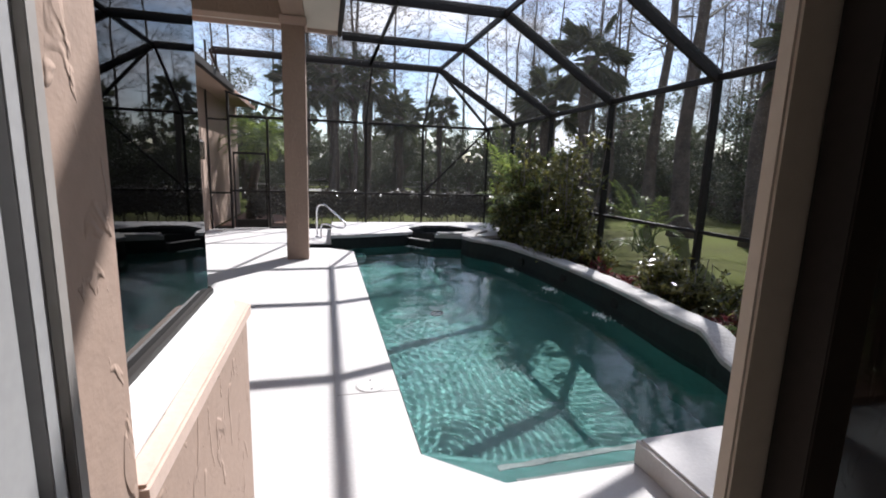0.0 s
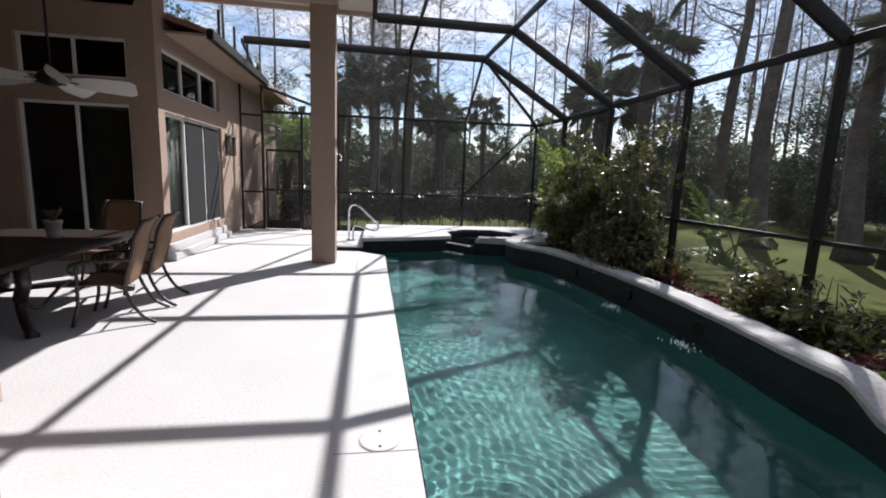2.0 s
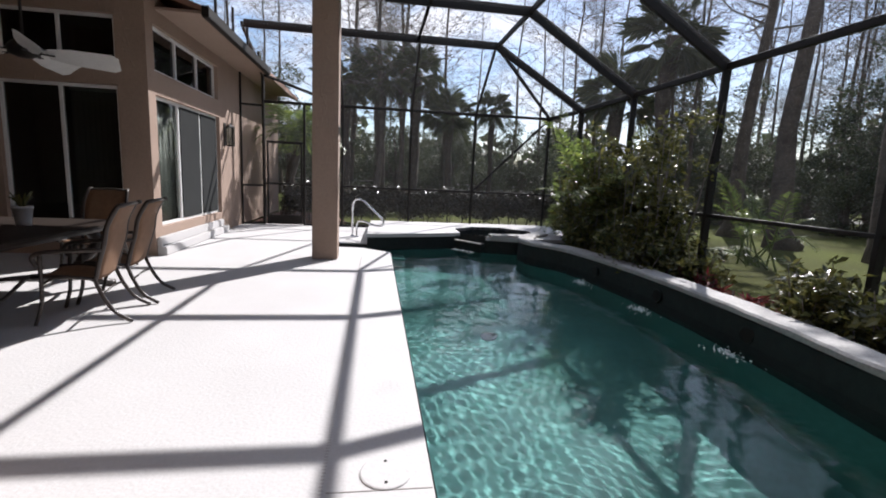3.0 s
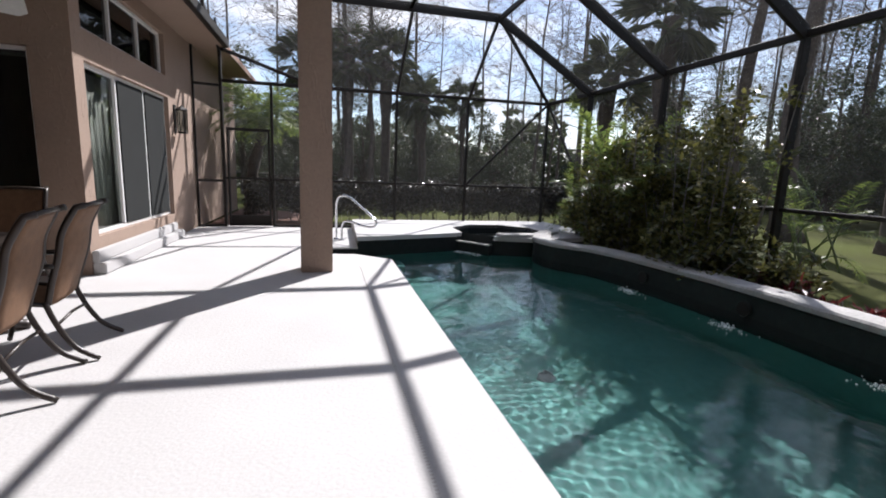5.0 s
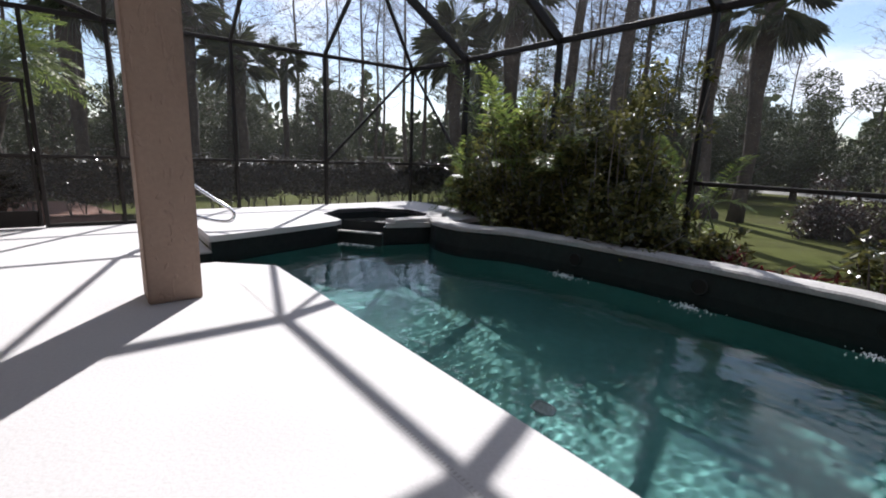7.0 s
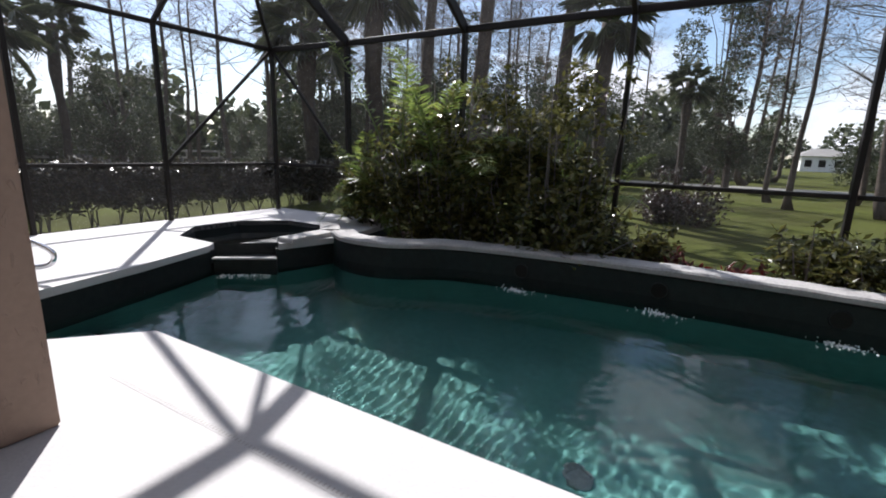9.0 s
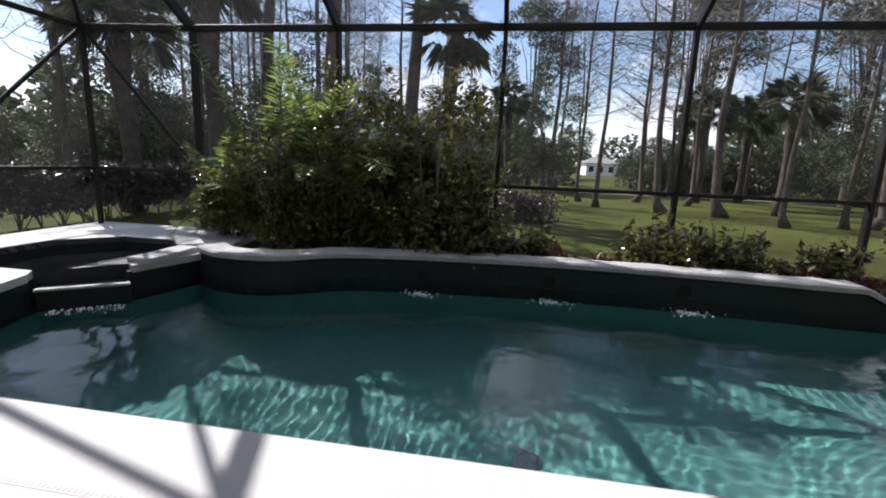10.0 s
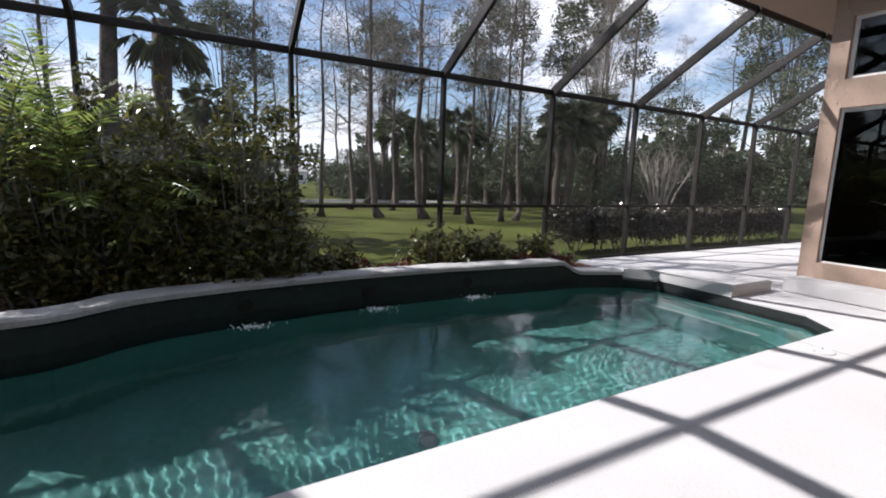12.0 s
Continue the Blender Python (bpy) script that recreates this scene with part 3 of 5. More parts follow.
# south block with the door walked through, and the bay window
SY = 0.28
wall_y("wall_south", -0.02, 2.2, SY - 0.25, 0.25, [(0.1, 1.98, FL, 2.66), (0.1, 1.98, 3.05, 3.9)], label="tan stucco wall with a sliding glass door")
wall_x("wall_east", -9.0, SY - 0.25, 2.2, 0.25, [], label="tan stucco house wall")
structure("wall_south_back", box(-7, -9.2, 0, 2.2, -9.0, TOP), M_ROOM, "plain closing wall", "wall")
structure("wall_far_west", box(-7.2, -9.2, 0, -7.0, NY + 0.3, TOP), M_STUCCO, "plain tan stucco wall", "wall")
structure("room_south", box(-6.9, -8.9, 0.01, 1.94, SY - 0.26, FL), M_ROOM_FLOOR, "tiled floor inside the house", "floor")
structure("landing", box(-0.02, SY + 0.003, 0.003, 2.15, 0.80, 0.2, 0.015), M_DECK, "off-white step outside the door", "step")
structure("ceiling_south", box(-7.0, -9.0, 4.0, 1.94, SY - 0.25, 4.1), M_ROOM, "pale ceiling inside the house", "ceiling")
d3 = thing("door_3", (1.4, SY - 0.1, FL), "sliding glass door with a fixed tinted panel, half open", "door", kind="structure")
part("head_rail", box(0.1, SY - 0.2, 2.6, 1.98, SY - 0.06, 2.66, 0.004), M_WHITE, d3)
part("sill_rail", box(0.1, SY - 0.2, FL, 1.98, SY - 0.06, FL + 0.03, 0.004), M_WHITE, d3)
jamb = part("jamb", box(0.1, SY - 0.2, FL + 0.03, 0.13, SY - 0.035, 2.6, 0.003), M_GREY_ALU, d3, "ribbed grey aluminium door jamb")
for ya, yb, xr, mt in ((0.0, 0.09, 0.138, M_GREY_ALU), (0.102, 0.118, 0.142, M_GREY_ALU), (0.143, 0.158, 0.139, M_BLIND), (0.161, 0.1645, 0.134, M_BRONZE)):
    part("jamb_rib", box(0.1302, SY - 0.2 + ya, FL + 0.032, xr, SY - 0.2 + yb, 2.598, 0.001), mt, jamb)
part("jamb", box(1.94, SY - 0.2, FL + 0.03, 1.98, SY - 0.06, 2.6, 0.004), M_WHITE, d3)
part("stile", box(0.895, SY - 0.045, FL + 0.03, 0.977, SY - 0.02, 2.6, 0.004), M_CEIL, d3, "tan door stile")
part("stile", box(0.952, SY - 0.10, FL + 0.03, 1.012, SY - 0.0475, 2.6, 0.002), M_BRONZE, d3, "dark bronze screen-door stile")
p = part("pane", box(1.014, SY - 0.06, FL + 0.03, 1.938, SY - 0.05, 2.6), M_GLASS, d3)
p.visible_shadow = False
glazed("window_3", (1.0, SY - 0.1, 3.05), "tinted transom window over the door", "window", 0.1, 1.98, 3.05, 3.9, 2, M_GLASS, "x", SY - 0.15)

# bay: knee wall, sill, butt-jointed glass
BAY = [(0.07, SY), (0.07, 1.50), (-1.75, 3.2), (-7.0, 3.2)]
BAYI = [(-0.16, SY), (-0.16, 1.40), (-1.85, 2.96), (-7.0, 2.96)]
structure("wall_bay", prism(BAY + BAYI[::-1], 0.0, 1.235), M_STUCCO, "tan stucco knee wall under the bay window", "wall")
s_out, s_in = [(0.085, SY + 0.23), (0.085, 1.506), (-1.74, 3.21)], [(0.035, SY + 0.23), (0.035, 1.485), (-1.757, 3.16)]
structure("window_sill_outer", prism(s_out + s_in[::-1], 1.238, 1.275, bevel=0.006), M_SILL, "tan painted sloping sill", "sill")
s2_out, s2_in = [(0.033, SY + 0.23), (0.033, 1.484), (-1.758, 3.158)], [(-0.15, SY + 0.23), (-0.15, 1.40), (-1.84, 2.98)]
structure("window_sill_inner", prism(s2_out + s2_in[::-1], 1.238, 1.335, bevel=0.03), M_WHITE, "white window sill frame", "sill")
structure("wall_bay_pier", box(-0.16, SY + 0.003, 1.24, 0.072, SY + 0.225, TOP), M_STUCCO, "tan stucco pier beside the door", "wall")
structure("wall_bay_head", prism(BAY + BAYI[::-1], 3.5, TOP), M_STUCCO, "tan stucco head over the bay window", "wall")
bay = thing("window_4", (-0.5, 1.6, 1.3), "frameless butt-jointed tinted bay window", "window", kind="structure")
for (ax, ay), (bx, by) in (((-0.045, SY + 0.23), (-0.045, 1.448)), ((-0.05, 1.455), (-1.79, 3.10))):
    p = part("pane", beam((ax, ay, 2.41), (bx, by, 2.41), 0.012, 2.18, bevel=0), M_GLASS, bay)
    p.visible_shadow = False
    part("gasket", beam((ax, ay, 1.343), (bx, by, 1.343), 0.045, 0.018, bevel=0), M_BRONZE, bay)
structure("wall_bay_west", box(-7.0, 2.96, 1.24, -1.85, 3.2, 3.5), M_STUCCO, "tan stucco wall beside the bay", "wall")

# covered roof, header, column, soffits and gutters
structure("ceiling_lanai", box(-7.0, SY - 0.25, TOP + 0.003, 0.05, 9.25, TOP + 0.1), M_CEIL, "pale painted ceiling of the covered patio", "ceiling")
structure("header_north", box(WX - 0.01, 8.86, 4.36, 0.03, 9.2, TOP, 0.01), M_STUCCO, "tan stucco header beam between column and house", "beam")
structure("header_east", box(-0.36, SY + 0.3, 4.42, 0.025, 8.855, TOP, 0.01), M_STUCCO, "tan stucco header beam along the pool side", "beam")
col = thing("column", (-0.175, 9.02, 0), "square tan stucco column at the pool's edge", "column", kind="structure")
part("shaft", box(-0.38, 8.82, 0, 0.02, 9.2, 4.3, 0.012), M_STUCCO, col)
part("capital", box(-0.41, 8.79, 4.26, 0.05, 9.23, 4.415, 0.015), M_SILL, col, "slightly wider top band")
structure("soffit_pool", box(0.031, SY - 0.2, 4.45, 0.62, 9.6, 4.5), M_CEIL, "pale soffit under the eave", "soffit")
structure("soffit_north", box(WX, 9.205, 4.452, 0.03, 9.6, 4.5), M_CEIL, "pale soffit under the eave", "soffit")
structure("fascia", box(0.622, SY - 0.2, 4.36, 0.70, 9.68, 4.56, 0.01), M_BRONZE, "dark bronze gutter along the eave", "gutter")
structure("fascia_north", box(WX + 0.05, 9.605, 4.38, 0.62, 9.68, 4.56, 0.01), M_SILL, "tan fascia at the roof's end", "fascia")
# The unseen slopes and ridge are raised to keep western sky off the pool.
bm = bmesh.new()
eave = [bm.verts.new(c) for c in ((-9.8, -9.6, 4.86), (0.66, -9.6, 4.86), (0.66, 9.66, 4.86), (-9.8, 9.66, 4.86))]
lip = [bm.verts.new((v.co.x, v.co.y, 5.0)) for v in eave]
ridge = [bm.verts.new(c) for c in ((-4.6, -4.4, 7.5), (-4.6, 4.5, 7.5))]
bm.faces.new(eave[::-1])
for k in range(4):
    bm.faces.new((eave[k], eave[(k + 1) % 4], lip[(k + 1) % 4], lip[k]))
for f in ((lip[0], lip[1], ridge[0]), (lip[1], lip[2], ridge[1], ridge[0]), (lip[2], lip[3], ridge[1]), (lip[3], lip[0], ridge[0], ridge[1])):
    bm.faces.new(f)
structure("roof", bm, M_ROOFTILE, "tiled hip roof, its unseen slopes added to block western sky", "roof")
structure("soffit_west", box(WX + 0.003, 9.21, 3.72, -2.08, 17.0, 3.76), M_STUCCO, "tan soffit over the sliding doors", "soffit")
structure("gutter_west", box(-2.078, 9.21, 3.68, -1.97, 13.4, 3.85, 0.01), M_BRONZE, "dark bronze gutter over the sliding doors", "gutter")
bm = bmesh.new()
lo_r = [bm.verts.new(c) for c in ((-2.09, 9.25, 3.86), (-2.09, 18, 3.86), (-2.09, 18, 3.77), (-2.09, 9.25, 3.77))]
hi_r = [bm.verts.new(c) for c in ((-6.9, 9.25, 5.3), (-6.9, 18, 5.3), (-6.9, 18, 5.2), (-6.9, 9.25, 5.2))]
for f in ((0, 1), (1, 2), (2, 3), (3, 0)):
    bm.faces.new((lo_r[f[0]], lo_r[f[1]], hi_r[f[1]], hi_r[f[0]]))
bm.faces.new(lo_r[::-1])
bm.faces.new(hi_r)
structure("roof_west", bm, M_ROOFTILE, "sloping terracotta tiled roof", "roof")
structure("soffit_east", box(2.2, -9.0, 4.30, 3.1, 0.9, 4.35), M_STUCCO, "tan soffit over the east wall", "soffit")
structure("soffit_south", box(0.72, SY + 0.003, 4.302, 2.195, 0.9, 4.35), M_STUCCO, "tan soffit over the door wall", "soffit")
structure("roof_east", box(0.72, -9.0, 4.36, 3.14, 0.95, 4.6), M_ROOFTILE, "terracotta tiled roof", "roof")

# ---- screen enclosure ----
cage = thing("screen_enclosure", (5.31, 6, 0), "dark bronze aluminium screen enclosure over the pool", "pool cage", kind="structure")
EX, EZ, PX, RX, RZ = 5.31, 3.08, 3.21, 1.46, 4.32
FY, FYL = 13.3, 13.6
FRAMES = [11.61, 9.42, 7.17, 4.88, 2.64, 0.40, -1.85, -4.10, -6.35, -8.6]
for y in FRAMES:
    part("post", beam((EX, y, 0.0), (EX, y, EZ), 0.055, 0.11, up=(1, 0, 0)), M_BRONZE, cage)
    part("rafter", beam((EX, y, EZ), (PX, y, RZ), 0.055, 0.16), M_BRONZE, cage)
    left = -2.1 if y > 9.6 else 0.70 if y > 0.9 else 3.12
    part("roof_beam", beam((PX, y, RZ), (left, y, RZ), 0.055, 0.16), M_BRONZE, cage)
for y0, y1 in zip([FY, *FRAMES], FRAMES):
    part("eave_beam", beam((EX - (0.12 if y0 == FY else 0), y0, EZ), (EX, y1, EZ), 0.06, 0.09), M_BRONZE, cage)
    part("chair_rail", beam((EX - (0.12 if y0 == FY else 0), y0, 1.06), (EX, y1, 1.06), 0.05, 0.05), M_BRONZE, cage)
    part("base_rail", beam((EX - (0.12 if y0 == FY else 0), y0, 0.03), (EX, y1, 0.03), 0.05, 0.05), M_BRONZE, cage)
for y0, y1 in zip(FRAMES, FRAMES[1:]):
    part("purlin", beam((PX, y0, RZ), (PX, y1, RZ), 0.05, 0.10), M_BRONZE, cage)
    if y1 > 0:
        part("purlin", beam((RX, y0, RZ), (RX, y1, RZ), 0.05, 0.07), M_BRONZE, cage)
FARX = [5.19, 3.18, 1.5, -0.24, -1.2, -2.2]
far_y = lambda x: FY + (5.19 - x) * 0.04
for x in FARX:
    part("post", beam((x, far_y(x), 0.0), (x, far_y(x), EZ if x > -2 else 3.75), 0.055, 0.07 if x > -2 else 0.11), M_BRONZE, cage)
for xa, xb in zip(FARX, FARX[1:]):
    for z, h in ((EZ, 0.07), (1.06, 0.05), (0.03, 0.05)):
        if not (xb == -2.2 and z < 0.5):
            part("eave_beam" if z > 2 else "chair_rail" if z > 0.5 else "base_rail", beam((xa, far_y(xa), z), (xb, far_y(xb), z), 0.05, h), M_BRONZE, cage)
part("hip_beam", beam((PX, 11.61, RZ), (5.19, FY, EZ), 0.05, 0.08), M_BRONZE, cage)
for x in (3.18, 1.5, -0.24):
    part("hip_rafter", beam((x, 11.61, RZ), (x, far_y(x), EZ), 0.05, 0.07), M_BRONZE, cage)
part("hip_beam", beam((-2.14, 11.61, RZ), (-2.2, 13.55, 3.7), 0.05, 0.08), M_BRONZE, cage)
part("hip_beam", beam((-2.2, 13.58, 3.72), (-0.24, far_y(-0.24), EZ), 0.05, 0.07), M_BRONZE, cage)
part("purlin", beam((RX, 11.61, RZ), (RX, 9.42, RZ), 0.05, 0.07), M_BRONZE, cage)
part("purlin", beam((-0.24, 11.61, RZ), (-0.24, 9.68, RZ), 0.05, 0.07), M_BRONZE, cage)
part("brace", beam((3.18, far_y(3.18), 1.06), (5.19, FY, EZ), 0.04, 0.05), M_BRONZE, cage)
part("brace", beam((5.2, FY, EZ), (EX, 11.61, 1.06), 0.04, 0.05), M_BRONZE, cage)
for y in (9.72, 10.65, 11.61, 12.5):
    part("post", beam((-2.03, y, 3.84), (-2.03, y, RZ - 0.02 if y < 11.7 else 4.0), 0.04, 0.05), M_BRONZE, cage)
part("post", beam((-2.71, 13.5, 0), (-2.71, 13.5, 3.75), 0.04, 0.05), M_BRONZE, cage)
for z in (EZ - 0.1, 1.0, 0.03):
    part("return_rail", beam((-2.7, 13.5, z), (-2.2, 13.6, z), 0.04, 0.05), M_BRONZE, cage)
part("kick_plate", box(-2.12, 13.56, 0.02, -1.25, 13.6, 0.26), M_BRONZE, cage)

def quad(*pts):
    bm = bmesh.new()
    bm.faces.new([bm.verts.new(p) for p in pts])
    return bm


for y0, y1 in zip([FY, *FRAMES], FRAMES):
    xa = EX - (0.12 if y0 == FY else 0)
    part("screen_panel", quad((xa, y0, 0.05), (EX, y1, 0.05), (EX, y1, EZ), (xa, y0, EZ)), M_SCREEN, cage)
    if y0 != FY:
        part("screen_panel", quad((EX, y0, EZ), (EX, y1, EZ), (PX, y1, RZ), (PX, y0, RZ)), M_SCREEN, cage)
        lf = -2.1 if y1 > 9 else 0.70 if y1 > 0 else 3.12
        if lf < 3:
            part("screen_panel", quad((PX, y0, RZ), (PX, y1, RZ), (lf, y1, RZ), (lf, y0, RZ)), M_SCREEN, cage)
for xa, xb in zip(FARX, FARX[1:]):
    part("screen_panel", quad((xa, far_y(xa), 0.05), (xb, far_y(xb), 0.05), (xb, far_y(xb), EZ), (xa, far_y(xa), EZ)), M_SCREEN, cage)
part("screen_panel", quad((-2.14, 11.61, RZ), (3.2, 11.61, RZ), (3.2, 13.36, EZ), (-0.24, 13.5, EZ), (-2.2, 13.55, 3.7)), M_SCREEN, cage)
part("screen_panel", quad((3.2, 11.61, RZ), (EX, 11.61, EZ), (5.19, FY, EZ), (3.2, 13.36, EZ)), M_SCREEN, cage)
part("gate_frame", beam((-2.12, 13.55, 2.1), (-1.24, 13.55, 2.1), 0.04, 0.06), M_BRONZE, cage)
part("gate_frame", beam((-1.27, 13.54, 0.03), (-1.27, 13.54, 2.1), 0.04, 0.06), M_BRONZE, cage)
part("gate_frame", beam((-2.1, 13.56, 0.03), (-2.1, 13.56, 2.1), 0.04, 0.06), M_BRONZE, cage)

# ---- furniture and fittings ----
def loft(name, rows, mat, parent, label="", thick=0.012):
    """A sheet through rows of points, with some thickness."""
    bm = bmesh.new()
    grid = [[bm.verts.new(p) for p in r] for r in rows]
    for r0, r1 in zip(grid, grid[1:]):
        for i in range(len(r0) - 1):
            bm.faces.new((r0[i], r0[i + 1], r1[i + 1], r1[i]))
    bmesh.ops.recalc_face_normals(bm, faces=bm.faces[:])
    bmesh.ops.solidify(bm, geom=bm.faces[:], thickness=thick)
    return part(name, bm, mat, parent, label, smooth=True)


def sling_chair():
    """A dining armchair at the origin that faces -x."""
    c = thing("dining_chair", (0, 0, 0), "dark cast-aluminium patio chair with brown woven sling", "chair", "chairs round the patio table")
    back = smooth_line([(0.13, 0.40), (0.17, 0.55), (0.22, 0.72), (0.25, 0.88), (0.33, 1.04)], 4)
    rows = []
    for i, (x, z) in enumerate(back):
        w = 0.215 + 0.03 * math.sin(math.pi * i / (len(back) - 1))
        rows.append([(x + 0.025 * (1 - (k / 3) ** 2), w * k / 3, z) for k in range(-3, 4)])
    loft("backrest", rows, M_SLING, c, "brown woven sling back")
    rows = []
    for x, z in smooth_line([(-0.30, 0.43), (-0.15, 0.435), (0.0, 0.41), (0.13, 0.40)], 3):
        rows.append([(x, 0.24 * k / 3, z - 0.02 * (1 - (k / 3) ** 2)) for k in range(-3, 4)])
    loft("seat", rows, M_SLING, c, "brown woven sling seat")
    for s in (-1, 1):
        part("back_frame", tube([(x, s * (0.235 + 0.03 * math.sin(math.pi * i / (len(back) - 1))), z) for i, (x, z) in enumerate(back)] + [(0.38, s * 0.22, 1.055)], 0.021, 8), M_CHAIR, c, smooth=True)
        part("seat_rail", tube([(-0.32, s * 0.255, 0.43), (-0.1, s * 0.26, 0.43), (0.13, s * 0.255, 0.40)], 0.016, 8), M_CHAIR, c, smooth=True)
        part("arm", tube(smooth_line([(0.20, s * 0.27, 0.66), (0.0, s * 0.30, 0.66), (-0.22, s * 0.30, 0.645), (-0.29, s * 0.29, 0.60), (-0.26, s * 0.28, 0.52)], 4), 0.019, 8), M_CHAIR, c, smooth=True)
        part("leg", tube(smooth_line([(0.12, s * 0.255, 0.42), (0.18, s * 0.26, 0.25), (0.27, s * 0.27, 0.1), (0.40, s * 0.28, 0.012)], 4), [0.018] * 12 + [0.014], 8), M_CHAIR, c, smooth=True)
        part("leg", tube(smooth_line([(-0.24, s * 0.28, 0.62), (-0.25, s * 0.265, 0.40), (-0.26, s * 0.265, 0.2), (-0.31, s * 0.275, 0.012)], 4), 0.017, 8), M_CHAIR, c, smooth=True)
    for z, x in ((0.26, 0.175), (0.36, -0.255)):
        part("stretcher", tube([(x, -0.26, z), (x, 0, z + 0.02), (x, 0.26, z)], 0.011, 6), M_CHAIR, c, smooth=True)
    part("top_rail", tube([(0.345, -0.22, 1.045), (0.37, 0, 1.055), (0.345, 0.22, 1.045)], 0.015, 8), M_CHAIR, c, smooth=True)
    return c


chair = sling_chair()
for x, y, a in ((-1.96, 5.82, 10), (-1.99, 6.44, 7), (-2.95, 7.75, 90), (-4.3, 5.7, 180), (-4.3, 6.5, 178)):
    copy_thing(chair, pose(x, y, 0, 0, 0, a))
for o in (*chair.children_recursive, chair):
    bpy.data.objects.remove(o)

table = thing("patio_table", (-3.1, 6.0, 0), "long dark patio dining table with curved cast legs", "table")
part("tabletop", prism([(-3.92, 4.75), (-3.8, 4.63), (-2.42, 4.63), (-2.3, 4.75), (-2.3, 7.15), (-2.42, 7.27), (-3.8, 7.27), (-3.92, 7.15)], 0.70, 0.735, bevel=0.01), M_TABLE, table)
part("apron", box(-3.8, 4.75, 0.64, -2.42, 7.15, 0.698, 0.01), M_CHAIR, table)
for x, sx in ((-3.7, -1), (-2.52, 1)):
    for y, sy in ((5.36, -1), (6.85, 1)):
        part("leg", tube(smooth_line([(x, y, 0.66), (x + sx * 0.05, y + sy * 0.05, 0.5), (x - sx * 0.08, y - sy * 0.08, 0.28), (x + sx * 0.02, y + sy * 0.02, 0.1), (x + sx * 0.14, y + sy * 0.14, 0.02)], 4), [0.06] * 8 + [0.045] * 8 + [0.055], 10), M_CHAIR, table, smooth=True)
    part("brace", tube(smooth_line([(x, 5.36, 0.3), (x + sx * 0.05, 5.5, 0.22), (x, 5.95, 0.34), (x + sx * 0.05, 6.4, 0.22), (x, 6.85, 0.3)], 4), 0.018, 8), M_CHAIR, table, smooth=True)
part("stretcher", tube([(-3.7, 5.95, 0.33), (-3.1, 5.95, 0.26), (-2.52, 5.95, 0.33)], 0.02, 8), M_CHAIR, table, smooth=True)
part("finial", lathe([(0.03, 0), (0.06, 0.05), (0.03, 0.1), (0.05, 0.14), (0.01, 0.18)], (-3.1, 5.95, 0.27)), M_CHAIR, table, smooth=True)

pot = thing("plant_pot", (-2.92, 6.5, 0.737), "pale round flower pot on the patio table", "pot")
part("body", lathe([(0.062, 0), (0.068, 0.05), (0.08, 0.165), (0.088, 0.17), (0.088, 0.2), (0.076, 0.2), (0.07, 0.15)], (-2.92, 6.5, 0.737)), M_POT, pot, smooth=True)

bm = bmesh.new()
for k in range(14):
    a = k * 2.4
    tube([(-2.92, 6.5, 0.89), (-2.92 + 0.04 * math.cos(a), 6.5 + 0.04 * math.sin(a), 0.99), (-2.92 + 0.1 * math.cos(a), 6.5 + 0.1 * math.sin(a), 1.03 + 0.02 * (k % 4))], [0.006, 0.012, 0.002], 4, bm)
part("plant", bm, M_LEAF, pot, "small dark spiky plant")

fan = thing("ceiling_fan", (-3.1, 7.0, 2.5), "white-bladed ceiling fan on a long dark rod", "fan")
part("rod", tube([(-3.1, 7.0, 2.6), (-3.1, 7.0, 4.75)], 0.014, 8), M_BRONZE, fan, smooth=True)
part("canopy", lathe([(0.03, 0), (0.08, 0.06), (0.08, 0.1)], (-3.1, 7.0, 4.65)), M_BRONZE, fan, smooth=True)
part("motor", lathe([(0.05, 0), (0.13, 0.03), (0.15, 0.09), (0.11, 0.15), (0.05, 0.19)], (-3.1, 7.0, 2.47)), M_BRONZE, fan, smooth=True)
for k in range(5):
    a = radians(72 * k + 18)
    ca, sa = math.cos(a), math.sin(a)
    blade = [(-3.1 + ca * r - sa * w, 7.0 + sa * r + ca * w, 2.54 - w * 0.72 - 0.03 * r) for r, w in ((0.20, -0.055), (0.40, -0.09), (0.78, -0.105), (0.84, -0.07), (0.84, 0.07), (0.78, 0.105), (0.40, 0.09), (0.20, 0.055))]
    bm = quad(*blade)
    bmesh.ops.solidify(bm, geom=bm.faces[:], thickness=0.008)
    b = part("blade", bm, M_FAN, fan, "white fan blade")
    part("blade_bracket", beam((-3.1 + ca * 0.1, 7.0 + sa * 0.1, 2.53), (-3.1 + ca * 0.26, 7.0 + sa * 0.26, 2.52), 0.05, 0.012), M_BRONZE, b)



